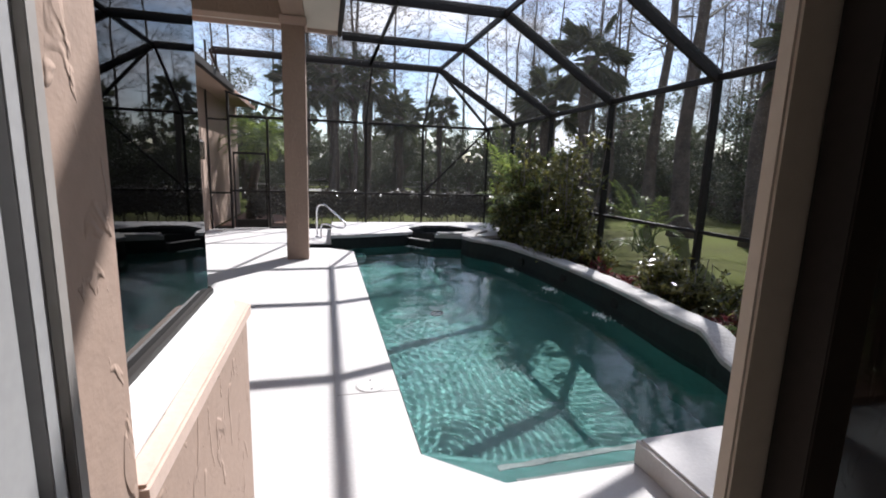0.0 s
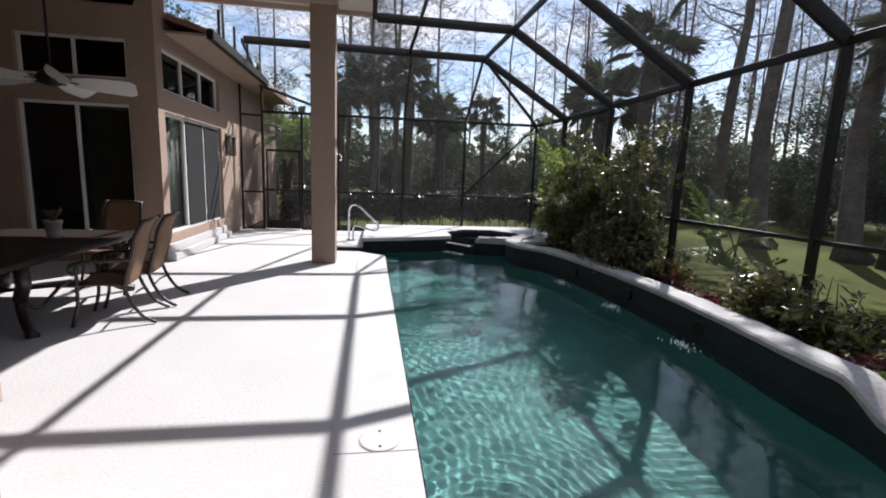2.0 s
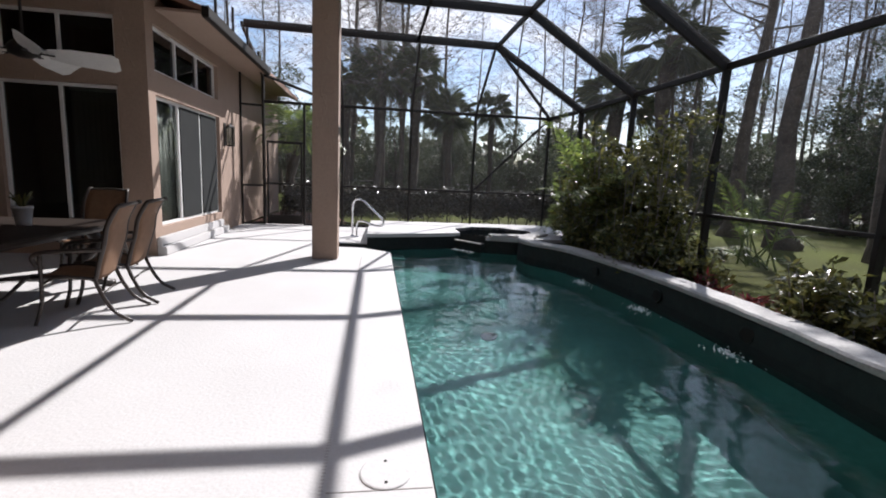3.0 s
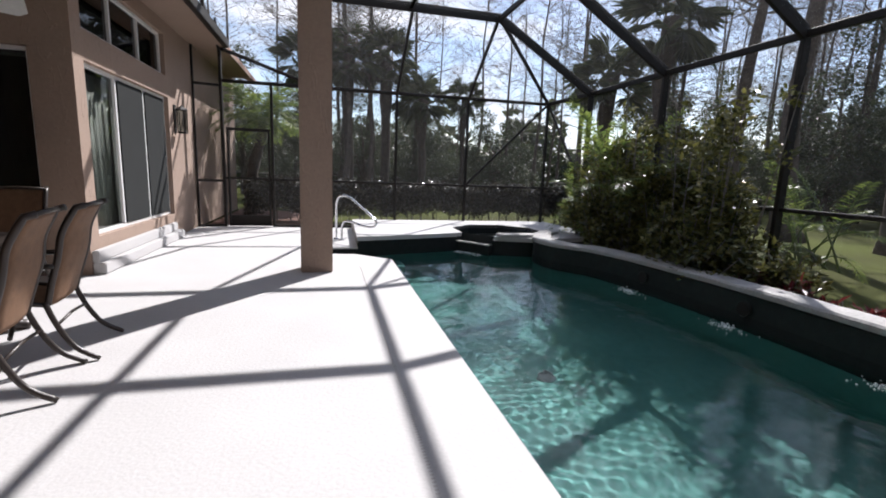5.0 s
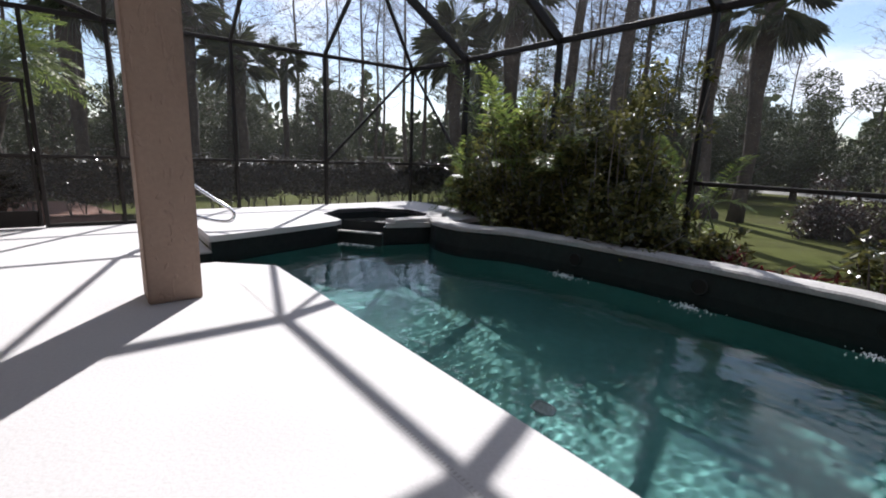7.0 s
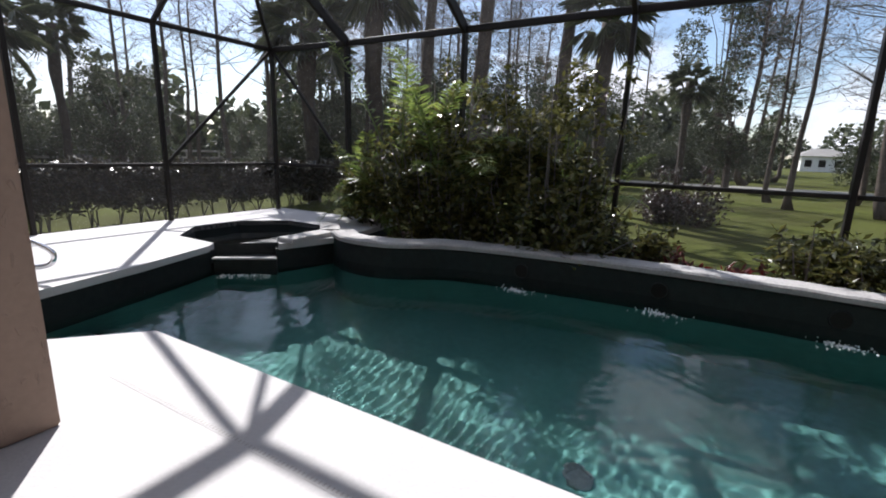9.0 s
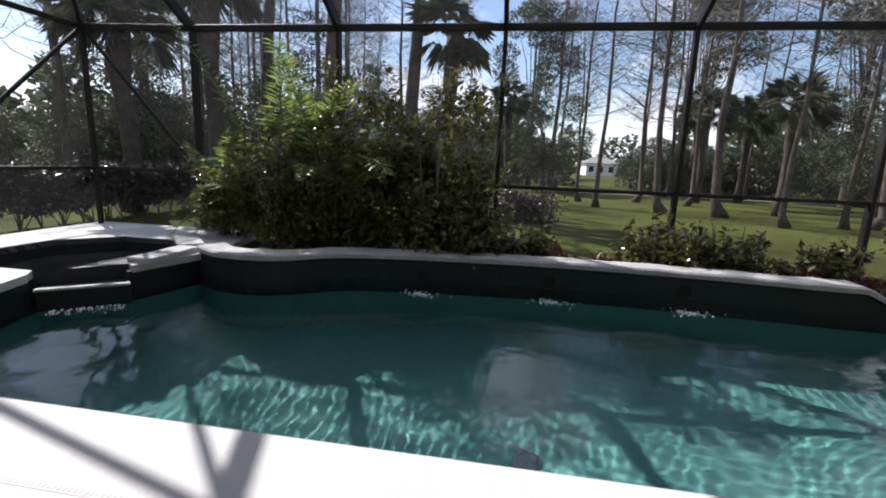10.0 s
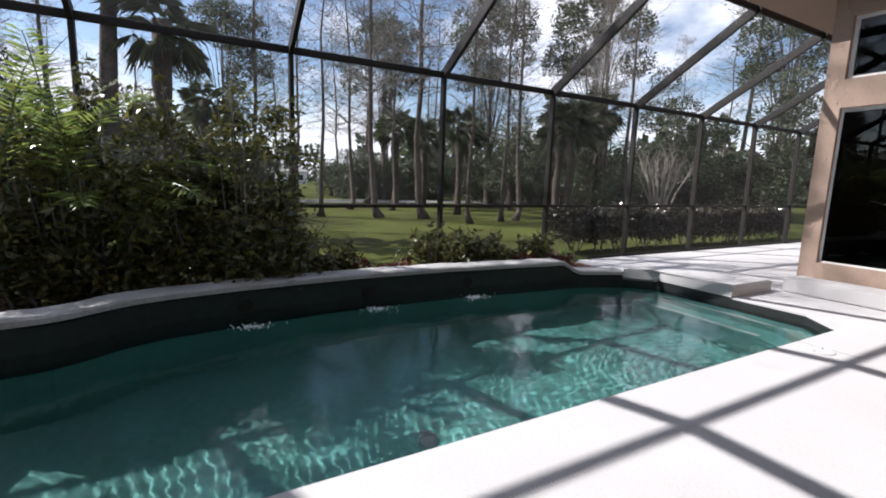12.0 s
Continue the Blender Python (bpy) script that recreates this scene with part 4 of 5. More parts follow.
def wall_lantern(x, y, z):
    """A box lantern hung on a wall that faces east."""
    t = thing("wall_lantern", (x, y, z), "black box lantern on the stucco wall", "lamp")
    part("back_plate", box(x + 0.002, y - 0.06, z, x + 0.02, y + 0.06, z + 0.5, 0.004), M_BRONZE, t)
    part("arm", tube([(x + 0.02, y, z + 0.41), (x + 0.1, y, z + 0.47), (x + 0.13, y, z + 0.45)], 0.01, 6), M_BRONZE, t)
    part("cap", lathe([(0.10, 0), (0.09, 0.02), (0.02, 0.07), (0.01, 0.1)], (x + 0.13, y, z + 0.41), 4), M_BRONZE, t)
    for dx in (-0.065, 0.065):
        for dy in (-0.065, 0.065):
            part("corner_bar", beam((x + 0.13 + dx, y + dy, z + 0.03), (x + 0.13 + dx, y + dy, z + 0.42), 0.012, 0.012, bevel=0), M_BRONZE, t)
    part("base", box(x + 0.06, y - 0.07, z, x + 0.2, y + 0.07, z + 0.03, 0.004), M_BRONZE, t)
    q = part("glass", box(x + 0.07, y - 0.06, z + 0.035, x + 0.19, y + 0.06, z + 0.405), M_GLASS_CLEAR, t, "clear lantern glass")
    q.visible_shadow = False


wall_lantern(WX, 12.3, 1.88)
wall_lantern(2.2, -0.05, 1.98)

rail = thing("pool_handrail", (0.2, 11.55, 0), "polished steel handrail beside the pool steps", "handrail")
part("rail", tube(smooth_line([(0.12, 11.75, 0.0), (0.12, 11.75, 0.45), (0.13, 11.72, 0.72), (0.2, 11.62, 0.84), (0.34, 11.5, 0.84), (0.55, 11.22, 0.68), (0.76, 10.95, 0.5), (0.80, 10.9, 0.42), (0.76, 10.95, 0.34), (0.6, 11.12, 0.33), (0.38, 11.4, 0.38), (0.26, 11.54, 0.36), (0.22, 11.6, 0.2), (0.22, 11.6, 0.0)], 6), 0.022, 10), M_STEEL, rail, smooth=True)
for x, y in ((0.12, 11.75), (0.22, 11.6)):
    part("escutcheon", lathe([(0.055, 0), (0.05, 0.015), (0.03, 0.025)], (x, y, 0.001)), M_STEEL, rail, smooth=True)

# spouts in the pool wall, with the water they stir
for (fx, fy), wx in zip(FOAM, (4.19, 4.2, 4.09)):
    sp = thing("wall_spout", (wx, fy + 0.02, 0.03), "dark round spout niche in the pool wall", "spout", "spouts of the pool wall")
    part("niche", tube([(wx + 0.03, fy + 0.02, 0.06), (wx - 0.012, fy + 0.02, 0.06)], 0.075, 16), M_BRONZE, sp)
    part("ring", tube([(wx - 0.004, fy + 0.02 + 0.08 * math.cos(a), 0.06 + 0.08 * math.sin(a)) for a in np.linspace(0, 6.28, 17)], 0.01, 5), M_TILE, sp)
    gg = np.random.default_rng(int(fy * 10))
    bm = bmesh.new()
    for k in range(110):
        r, a = abs(gg.normal()) * 0.085, gg.uniform(0, 6.28)
        s = gg.uniform(0.003, 0.010)
        bmesh.ops.create_icosphere(bm, subdivisions=1, radius=s, matrix=Matrix.Translation((fx - 0.03 + 0.8 * r * math.cos(a), fy + 1.6 * r * math.sin(a), WATER_Z + 0.006)))
    tagged(structure("foam", bm, M_FOAM, "white bubbling foam where the spout falls", "foam"), kind="stuff")
bm = bmesh.new()
gg = np.random.default_rng(31)
for k in range(90):
    u, r = gg.uniform(0.1, 0.9), abs(gg.normal()) * 0.07
    bmesh.ops.create_icosphere(bm, subdivisions=1, radius=gg.uniform(0.003, 0.009), matrix=Matrix.Translation((2.34 + 0.44 * u - r, 11.08 - 0.58 * u - r * 0.7, WATER_Z + 0.006)))
tagged(structure("foam_spillway", bm, M_FOAM, "white foam under the spillway", "foam"), kind="stuff")

# deck fittings
drain = thing("strip_drain", (0.41, 5.5, 0), "narrow white slotted deck drain along the pool", "drain")
part("channel", box(0.385, 2.6, 0.0, 0.425, 9.2, 0.0015), M_DECK, drain)
bm = bmesh.new()
for k in range(260):
    box(0.395, 2.62 + 0.025 * k, 0.0017, 0.415, 2.63 + 0.025 * k, 0.0025, bm=bm)
tagged(part("slotted_strip", bm, M_POT, drain), kind="stuff")
lid = thing("skimmer_lid", (0.70, 3.33, 0), "round off-white skimmer lid set in the deck", "lid")
part("disc", lathe([(0.125, 0), (0.125, 0.004), (0.118, 0.007), (0.02, 0.008)], (0.70, 3.33, 0.001), 28), M_DECK, lid)
for dy in (-0.08, 0.08):
    part("screw", lathe([(0.009, 0), (0.008, 0.003)], (0.70, 3.33 + dy, 0.0085), 8), M_BRONZE, lid)
structure("trim_joint", box(0.43, 3.205, 0.0, 0.915, 3.211, 0.0025), M_BLIND, "fine control joint across the deck", "joint")
md = thing("main_drain", (2.1, 6.7, -1.35), "round pale drain cover on the pool floor", "drain")
part("ring", lathe([(0.1, 0), (0.1, 0.02), (0.08, 0.03), (0.07, 0.012)], (2.1, 6.7, -1.349), 24), M_COPING, md)

# curtains and blinds behind the glass
cur = thing("curtain", (WX - 0.3, 9.6, FL), "pale sheer curtain behind the sliding door", "curtain")
loft("cloth", [[(WX - 0.22 + 0.02 * math.sin(y * 38), y, z) for y in np.linspace(9.15, 10.12, 60)] for z in (FL + 0.02, 2.4)], M_CURTAIN, cur)
for k, (ya, yb) in enumerate(((10.1, 11.03), (11.06, 11.96))):
    sc = thing("door_screen", (WX - 0.05, ya, FL), "grey insect screen on the sliding door", "screen", "screens of the sliding door")
    part("mesh", box(WX - 0.065, ya + 0.03, FL + 0.05, WX - 0.06, yb - 0.03, 2.42), M_SHEER, sc)
bl = thing("vertical_blind", (-3.55, NY + 0.4, FL), "grey vertical blinds drawn behind the glass door", "blind")
part("track", box(-3.95, NY + 0.255, 2.45, -3.17, NY + 0.30, 2.5), M_WHITE, bl)
for k in range(10):
    x = -3.9 + 0.078 * k
    part("slat", beam((x, NY + 0.27, FL + 0.03), (x, NY + 0.27, 2.45), 0.003, 0.075, up=(0.42, 0.91, 0), bevel=0), M_BLIND, bl)

# ---- planting ----
def leaf_cloud(points, size, spread=0.5, up=0.35, seed=1, slim=0.45, flat=0.0):
    """A mesh of folded leaves, one at each point."""
    rng = np.random.default_rng(seed)
    p = np.asarray(points, float)
    n = len(p)
    d = rng.normal(size=(n, 3))
    d[:, 2] = d[:, 2] * 0.6 + up
    d /= np.linalg.norm(d, axis=1)[:, None]
    s = np.cross(d, rng.normal(size=(n, 3)) + [0, 0, flat])
    s /= np.linalg.norm(s, axis=1)[:, None]
    u = np.cross(s, d)
    L = (size * rng.uniform(1 - spread, 1 + spread, n))[:, None]
    W = L * slim * 0.5
    v = np.stack([p, p + d * L * 0.5 + s * W + u * L * 0.06, p + d * L - u * L * 0.05, p + d * L * 0.5 - s * W + u * L * 0.06], 1).reshape(-1, 3)
    i = np.arange(n)[:, None] * 4
    f = np.concatenate([i + [0, 1, 2], i + [0, 2, 3]], 1).reshape(-1, 3)
    me = bpy.data.meshes.new("leaves")
    me.from_pydata(v.tolist(), [], f.tolist())
    return me


def leafy(name, me, mat, parent, label=""):
    me.materials.append(mat)
    return adopt(new(name, me), parent, label)


def blob_points(rng, n, centres, radii, squash=1.0):
    """Points near the surfaces of several lumps."""
    c = np.asarray(centres, float)
    r = np.asarray(radii, float)
    k = rng.choice(len(c), n, p=r ** 2 / (r ** 2).sum())
    d = rng.normal(size=(n, 3))
    d /= np.linalg.norm(d, axis=1)[:, None]
    rad = r[k] * rng.uniform(0.45, 1.08, n) ** 0.6
    q = d * rad[:, None]
    q[:, 2] *= squash
    return c[k] + q


rng = np.random.default_rng(5)


def shrub(name, at, half, height, leaves, size, label, group="", mat=None, stems=9, seed=1, lean=0.0, slim=0.45):
    """A shrub of many stems with a lumpy, open crown of leaves."""
    g = np.random.default_rng(seed)
    t = thing(name, at, label, "shrub", group)
    x, y, z = at
    bm = bmesh.new()
    cs, rs = [], []
    for k in range(stems):
        ex, ey = x + g.uniform(-half[0], half[0]), y + g.uniform(-half[1], half[1])
        top = height * g.uniform(0.4, 1.08)
        bx, by = x + (ex - x) * 0.5, y + (ey - y) * 0.6
        tube([(bx, by, z - 0.03), ((bx + ex) / 2 + g.normal() * 0.05, (by + ey) / 2, z + top * 0.5), (ex, ey, z + top)], [0.016, 0.010, 0.004], 5, bm)
        for j in range(4):
            f = g.uniform(0.15, 1.0)
            cs.append((bx + (ex - bx) * f + g.normal() * 0.1, by + (ey - by) * f + g.normal() * 0.1, z + top * f))
            rs.append(g.uniform(0.10, 0.36) * (1.15 - 0.75 * f) * min(1.0, height))
    sprig = []
    for k in range(stems):
        c = Vector(cs[g.integers(0, len(cs))])
        d = Vector((g.normal() * 0.7, g.normal() * 0.7, abs(g.normal()) + 0.5)).normalized()
        ln = g.uniform(0.2, 0.5) * min(1.0, height * 0.7)
        tube([c, c + d * ln * 0.6 + Vector((0, 0, 0.02)), c + d * ln], [0.006, 0.005, 0.003], 3, bm, cap=False)
        sprig += [tuple(c + d * ln * u + Vector((g.normal(), g.normal(), g.normal())) * 0.025) for u in np.linspace(0.25, 1.0, 14)]
    part("stem_clump", bm, M_TWIG, t)
    pts = np.concatenate([blob_points(g, leaves, cs, rs), np.array(sprig)])
    pts = pts[pts[:, 2] > z + 0.02]
    leafy("foliage", leaf_cloud(pts, size, up=0.1, seed=seed, slim=slim, flat=1.6), mat or M_LEAF, t)
    return t


def feather_palm(name, at, label, fronds, length, mat, seed, trunk=0.0, lean=(0, 0), rise=0.9, leaflet=0.32, group="", spread=0.9):
    """A palm with arching feather fronds, on a clump of stems or a trunk."""
    g = np.random.default_rng(seed)
    t = thing(name, at, label, "palm", group)
    x, y, z = at
    top = Vector((x + lean[0], y + lean[1], z + trunk))
    if trunk:
        n = 9
        part("trunk", tube([Vector(at).lerp(top, i / (n - 1)) + Vector((0.05 * math.sin(i * 1.1), 0.04 * math.cos(i), -0.05 if i == 0 else 0)) for i in range(n)], [0.16 - 0.008 * i + 0.025 * (i % 2) for i in range(n)], 10), M_PALM_BARK, t, smooth=True)
    for k in range(fronds):
        a, e = g.uniform(0, 2 * math.pi), g.uniform(0.35, 1.0) * rise
        d = Vector((math.cos(a), math.sin(a), 0))
        ln = length * g.uniform(0.7, 1.1)
        base = top if trunk else Vector((x + g.normal() * 0.12, y + g.normal() * 0.2, z))
        rach = [base + d * ln * u * (1 - 0.25 * e) * spread + Vector((0, 0, ln * (e * 1.35 * u - 0.75 * u * u * (1.15 - 0.55 * e)))) for u in np.linspace(0, 1, 12)]
        bm = tube(rach, [0.012 * (1.1 - i / 12) + 0.002 for i in range(12)], 4, cap=False)
        for i in range(4, 12):
            for half in (0.0, 0.25, 0.5, 0.75):
                if i == 11 and half:
                    continue
                p = rach[i].lerp(rach[min(i + 1, 11)], half)
                dirn = (rach[min(i + 1, 11)] - rach[i - 1]).normalized()
                side = dirn.cross(Vector((0, 0, 1))).normalized()
                up = side.cross(dirn)
                ll = leaflet * math.sin(math.pi * (0.22 + 0.7 * (i + half) / 12)) * g.uniform(0.85, 1.1)
                for sgn in (-1, 1):
                    tip = p + (side * sgn * (0.85 + 0.12 * g.normal()) + dirn * (0.6 + 0.14 * g.normal()) + up * (0.25 + 0.12 * g.normal())).normalized() * ll - Vector((0, 0, ll * 0.3))
                    mid = p.lerp(tip, 0.5) + up * 0.015
                    w = dirn * max(0.008, leaflet * 0.036)
                    bm.faces.new([bm.verts.new(c) for c in (p, mid + w, tip, mid - w)])
        part("frond", bm, mat, t)
    return t


# the bed behind the pool wall
shrub("large_shrub", (4.85, 9.35, 0.06), (0.5, 1.0), 2.4, 9800, 0.095, "large dense glossy dark-green shrub behind the pool wall", stems=34, seed=3)
shrub("large_shrub", (4.9, 7.85, 0.06), (0.42, 0.85), 2.35, 8800, 0.095, "tall dense dark shrub behind the pool wall", stems=28, seed=4)
shrub("large_shrub", (4.72, 8.35, 0.06), (0.36, 1.75), 0.95, 6000, 0.08, "low dark foliage spilling at the foot of the shrubs", stems=30, seed=14)
shrub("large_shrub", (4.95, 10.75, 0.2), (0.3, 0.55), 1.45, 4200, 0.085, "dense dark shrub beside the spa", stems=16, seed=15)
feather_palm("areca_palm", (4.95, 10.0, 0.5), "lime-green areca palm rising out of the shrubs", 13, 2.5, M_LEAF_LIME, 5, rise=1.12, leaflet=0.32, spread=0.72)
feather_palm("areca_palm", (5.02, 9.3, 0.6), "lime-green areca palm rising out of the shrubs", 12, 2.45, M_LEAF_LIME, 6, rise=1.12, leaflet=0.32, spread=0.7)
feather_palm("areca_palm", (4.95, 11.0, 0.3), "young lime-green areca palm beside the spa", 12, 1.5, M_LEAF_LIME, 7, rise=1.05, leaflet=0.28, spread=0.6)
feather_palm("areca_palm", (6.8, 7.8, 0.2), "lime-green palm outside the screen", 16, 1.9, M_LEAF_LIME, 8, rise=1.0, leaflet=0.26, spread=0.6)
for x, y, hx, hy, h, n, sd in ((4.95, 5.15, 0.28, 0.42, 0.62, 1300, 31), (4.95, 4.25, 0.3, 0.4, 0.66, 1400, 32), (4.95, 3.35, 0.28, 0.42, 0.52, 1200, 33)):
    shrub("low_shrub", (x, y, 0.06), (hx, hy), h, n, 0.10, "low dark-green leafy shrub in the mulch bed", "low shrubs of the bed", stems=16, seed=sd)
shrub("low_shrub", (5.0, 6.75, 0.06), (0.2, 0.25), 0.55, 900, 0.09, "small dark-green shrub in the mulch bed", "low shrubs of the bed", stems=9, seed=34)
for x, y, sd in ((4.75, 6.9, 41), (4.78, 6.35, 42), (4.85, 5.85, 43), (4.6, 3.6, 44), (4.55, 3.05, 45), (4.75, 2.75, 46)):
    shrub("red_cordyline", (x, y, 0.06), (0.12, 0.18), 0.24, 110, 0.11, "low red-leaved bedding plant in mulch", "red bedding plants", mat=M_LEAF_RED, stems=5, seed=sd, slim=0.3)
feather_palm("bed_fern", (4.75, 3.0, 0.06), "yellow-green arching fern in the mulch bed", 14, 0.65, M_LEAF_LIME, 47, rise=0.7, leaflet=0.10)
feather_palm("bed_fern", (4.95, 2.5, 0.06), "yellow-green arching fern in the mulch bed", 14, 0.6, M_LEAF_LIME, 48, rise=0.7, leaflet=0.10)


def hedge_row(at, along, length, height, depth, leaves, label, seed):
    """A hedge with bare stems below and a mass of leaves above."""
    g = np.random.default_rng(seed)
    t = thing("hedge", at, label, "hedge")
    x, y, z = at
    put = (lambda u, v, w: (x + u, y + v, z + w)) if along == "x" else (lambda u, v, w: (x + v, y + u, z + w))
    bm = bmesh.new()
    for k in range(int(length * 4)):
        u = -length / 2 + k / 4 + g.normal() * 0.06
        b = g.normal() * 0.08
        for j in range(3):
            tube([put(u, b, -0.04), put(u + g.normal() * 0.05, b + g.normal() * 0.08, height * 0.25), put(u + g.normal() * 0.16, b + g.normal() * 0.14, height * 0.5)], [0.012, 0.009, 0.005], 4, bm, cap=False)
    tagged(part("stem_clump", bm, M_TWIG, t), kind="stuff")
    u, v = g.uniform(-length / 2, length / 2, leaves), g.uniform(-1, 1, leaves) * depth / 2
    w = height * (0.24 + 0.74 * g.beta(1.5, 1.0, leaves)) + 0.05 * np.sin(u * 3.1) + 0.04 * np.sin(u * 7.7 + 1)
    pts = np.stack(put(u, v, w), 1)
    tagged(leafy("foliage", leaf_cloud(pts, 0.10, seed=seed, up=0.2, slim=0.55, flat=1.6), M_LEAF_HEDGE, t), kind="stuff")


hedge_row((4.4, 15.1, -0.06), "x", 12.8, 1.08, 0.75, 52000, "dark leafy hedge with bare stems behind the screen", 9)
hedge_row((6.35, -3.4, -0.06), "y", 9.6, 1.0, 0.8, 34000, "dark leafy hedge along the screen", 10)
shrub("purple_shrub", (10.9, 6.6, -0.06), (0.85, 0.8), 1.25, 5500, 0.09, "rounded dark reddish-green shrub on the lawn", stems=26, seed=51, mat=M_LEAF_MAROON)
feather_palm("date_palm", (-2.05, 15.5, -0.06), "small date palm with a leaning rough trunk", 46, 1.5, M_LEAF_LIME, 9, trunk=2.5, lean=(0.42, -0.2), rise=0.8, leaflet=0.38)


def limb_tree(name, label, height, radius, seed, branches, leaf_n, leaf_mat, leaf_size, crown_from=0.4, reach=0.16, buttress=1.9, group="cypress trees"):
    """A tall straight tree with thin limbs, forked twigs and sparse leaves, at the origin."""
    g = np.random.default_rng(seed)
    t = thing(name, (0, 0, 0), label, "tree", group)
    n = 9
    wob = np.cumsum(g.normal(size=(n, 2)) * height * 0.006, 0)
    ax = [(wob[i][0] if i else 0, wob[i][1] if i else 0, height * (i / (n - 1)) ** 1.25) for i in range(n)]
    rad = [radius * (buttress if i == 0 else 1.2 if i == 1 else 1.0) * (1 - 0.93 * i / (n - 1)) for i in range(n)]
    ax[1] = (ax[1][0], ax[1][1], 0.5)
    part("trunk", tube(ax, rad, 10), M_BARK, t, smooth=True)
    bm = bmesh.new()
    tips = []
    for k in range(branches):
        f = crown_from + (1 - crown_from) * g.uniform() ** 0.8
        z = height * f
        i = min(n - 2, max(0, int((f ** 0.8) * (n - 1))))
        base = Vector(ax[i]).lerp(Vector(ax[i + 1]), 0.5)
        base.z = z
        a = g.uniform(0, 2 * math.pi)
        ln = height * reach * (1.15 - f) * g.uniform(0.6, 1.5) + 0.4
        d = Vector((math.cos(a), math.sin(a), g.uniform(0.0, 0.7)))
        mid = base + d * ln * 0.5 + Vector((0, 0, g.normal() * 0.08 * ln))
        end = base + d * ln + Vector((g.normal() * 0.1 * ln, g.normal() * 0.1 * ln, g.uniform(-0.05, 0.3) * ln))
        r0 = radius * 0.2 * (1.2 - f)
        tube([base, mid, end], [r0, r0 * 0.6, 0.006], 4, bm, cap=False)
        for j in range(8):
            u = g.uniform(0.2, 1.0)
            p = base.lerp(mid, u * 2) if u < 0.5 else mid.lerp(end, u * 2 - 1)
            q = p + Vector((g.normal(), g.normal(), g.normal() * 0.7 + 0.3)) * ln * 0.22
            tube([p, q], [r0 * 0.25 + 0.003, 0.003], 3, bm, cap=False)
            fork = p.lerp(q, 0.5)
            tube([fork, fork + Vector((g.normal(), g.normal(), g.normal() * 0.7 + 0.2)) * ln * 0.13], [0.004, 0.0025], 3, bm, cap=False)
            tips += [tuple(q), tuple(p.lerp(q, 0.6))]
    part("branching", bm, M_TWIG, t)
    if leaf_n:
        tp = np.array(tips)
        pts = tp[g.integers(0, len(tp), leaf_n)] + g.normal(size=(leaf_n, 3)) * height * 0.012
        leafy("foliage", leaf_cloud(pts, leaf_size, up=-0.2, seed=seed), leaf_mat, t)
    return t


def fan_palm(name, label, height, seed, fronds=30, size=1.25):
    """A cabbage palm: rough trunk and a round head of folded fan leaves, at the origin."""
    g = np.random.default_rng(seed)
    t = thing(name, (0, 0, 0), label, "palm", "fan palms")
    n = 8
    ax = [(0.04 * math.sin(i), 0.05 * math.cos(i * 1.3), height * i / (n - 1)) for i in range(n)]
    part("trunk", tube(ax, [0.24 if i == 0 else 0.17 + 0.02 * (i % 2) + (0.06 if i > 4 else 0) for i in range(n)], 10), M_PALM_BARK, t, smooth=True)
    verts, faces = [], []
    for k in range(fronds):
        a, e = g.uniform(0, 2 * math.pi), radians(g.uniform(-55, 75))
        d = Vector((math.cos(a) * math.cos(e), math.sin(a) * math.cos(e), math.sin(e)))
        c = Vector((0, 0, height)) + d * size * g.uniform(0.6, 0.95) - Vector((0, 0, 0.15 * size * math.cos(e)))
        side = d.cross(Vector((0, 0, 1))).normalized()
        nrm = side.cross(d).normalized()
        roll = g.uniform(-0.9, 0.9)
        side, nrm = side * math.cos(roll) + nrm * math.sin(roll), nrm * math.cos(roll) - side * math.sin(roll)
        for m in range(23):
            ang = radians(-105 + 210 * m / 22)
            r = size * (0.95 - 0.25 * abs(ang) / 1.66) * g.uniform(0.85, 1.1)
            dirn = d * math.cos(ang) + side * math.sin(ang)
            tip = c + dirn * r - nrm * 0.12 * r - Vector((0, 0, 0.16 * r * g.uniform(0.4, 1.6)))
            perp = (dirn.cross(nrm)).normalized() * 0.010 * size
            b = len(verts)
            midp = c + dirn * r * 0.55
            verts += [tuple(c), tuple(midp + perp), tuple(tip), tuple(midp - perp)]
            faces += [(b, b + 1, b + 2), (b, b + 2, b + 3)]
        b = len(verts)
        o = Vector((0, 0, height - 0.2))
        verts += [tuple(o - side * 0.02), tuple(o + side * 0.02), tuple(c)]
        faces += [(b, b + 1, b + 2)]
    me = bpy.data.meshes.new("fronds")
    me.from_pydata(verts, [], faces)
    leafy("crown", me, M_FROND, t)
    return t


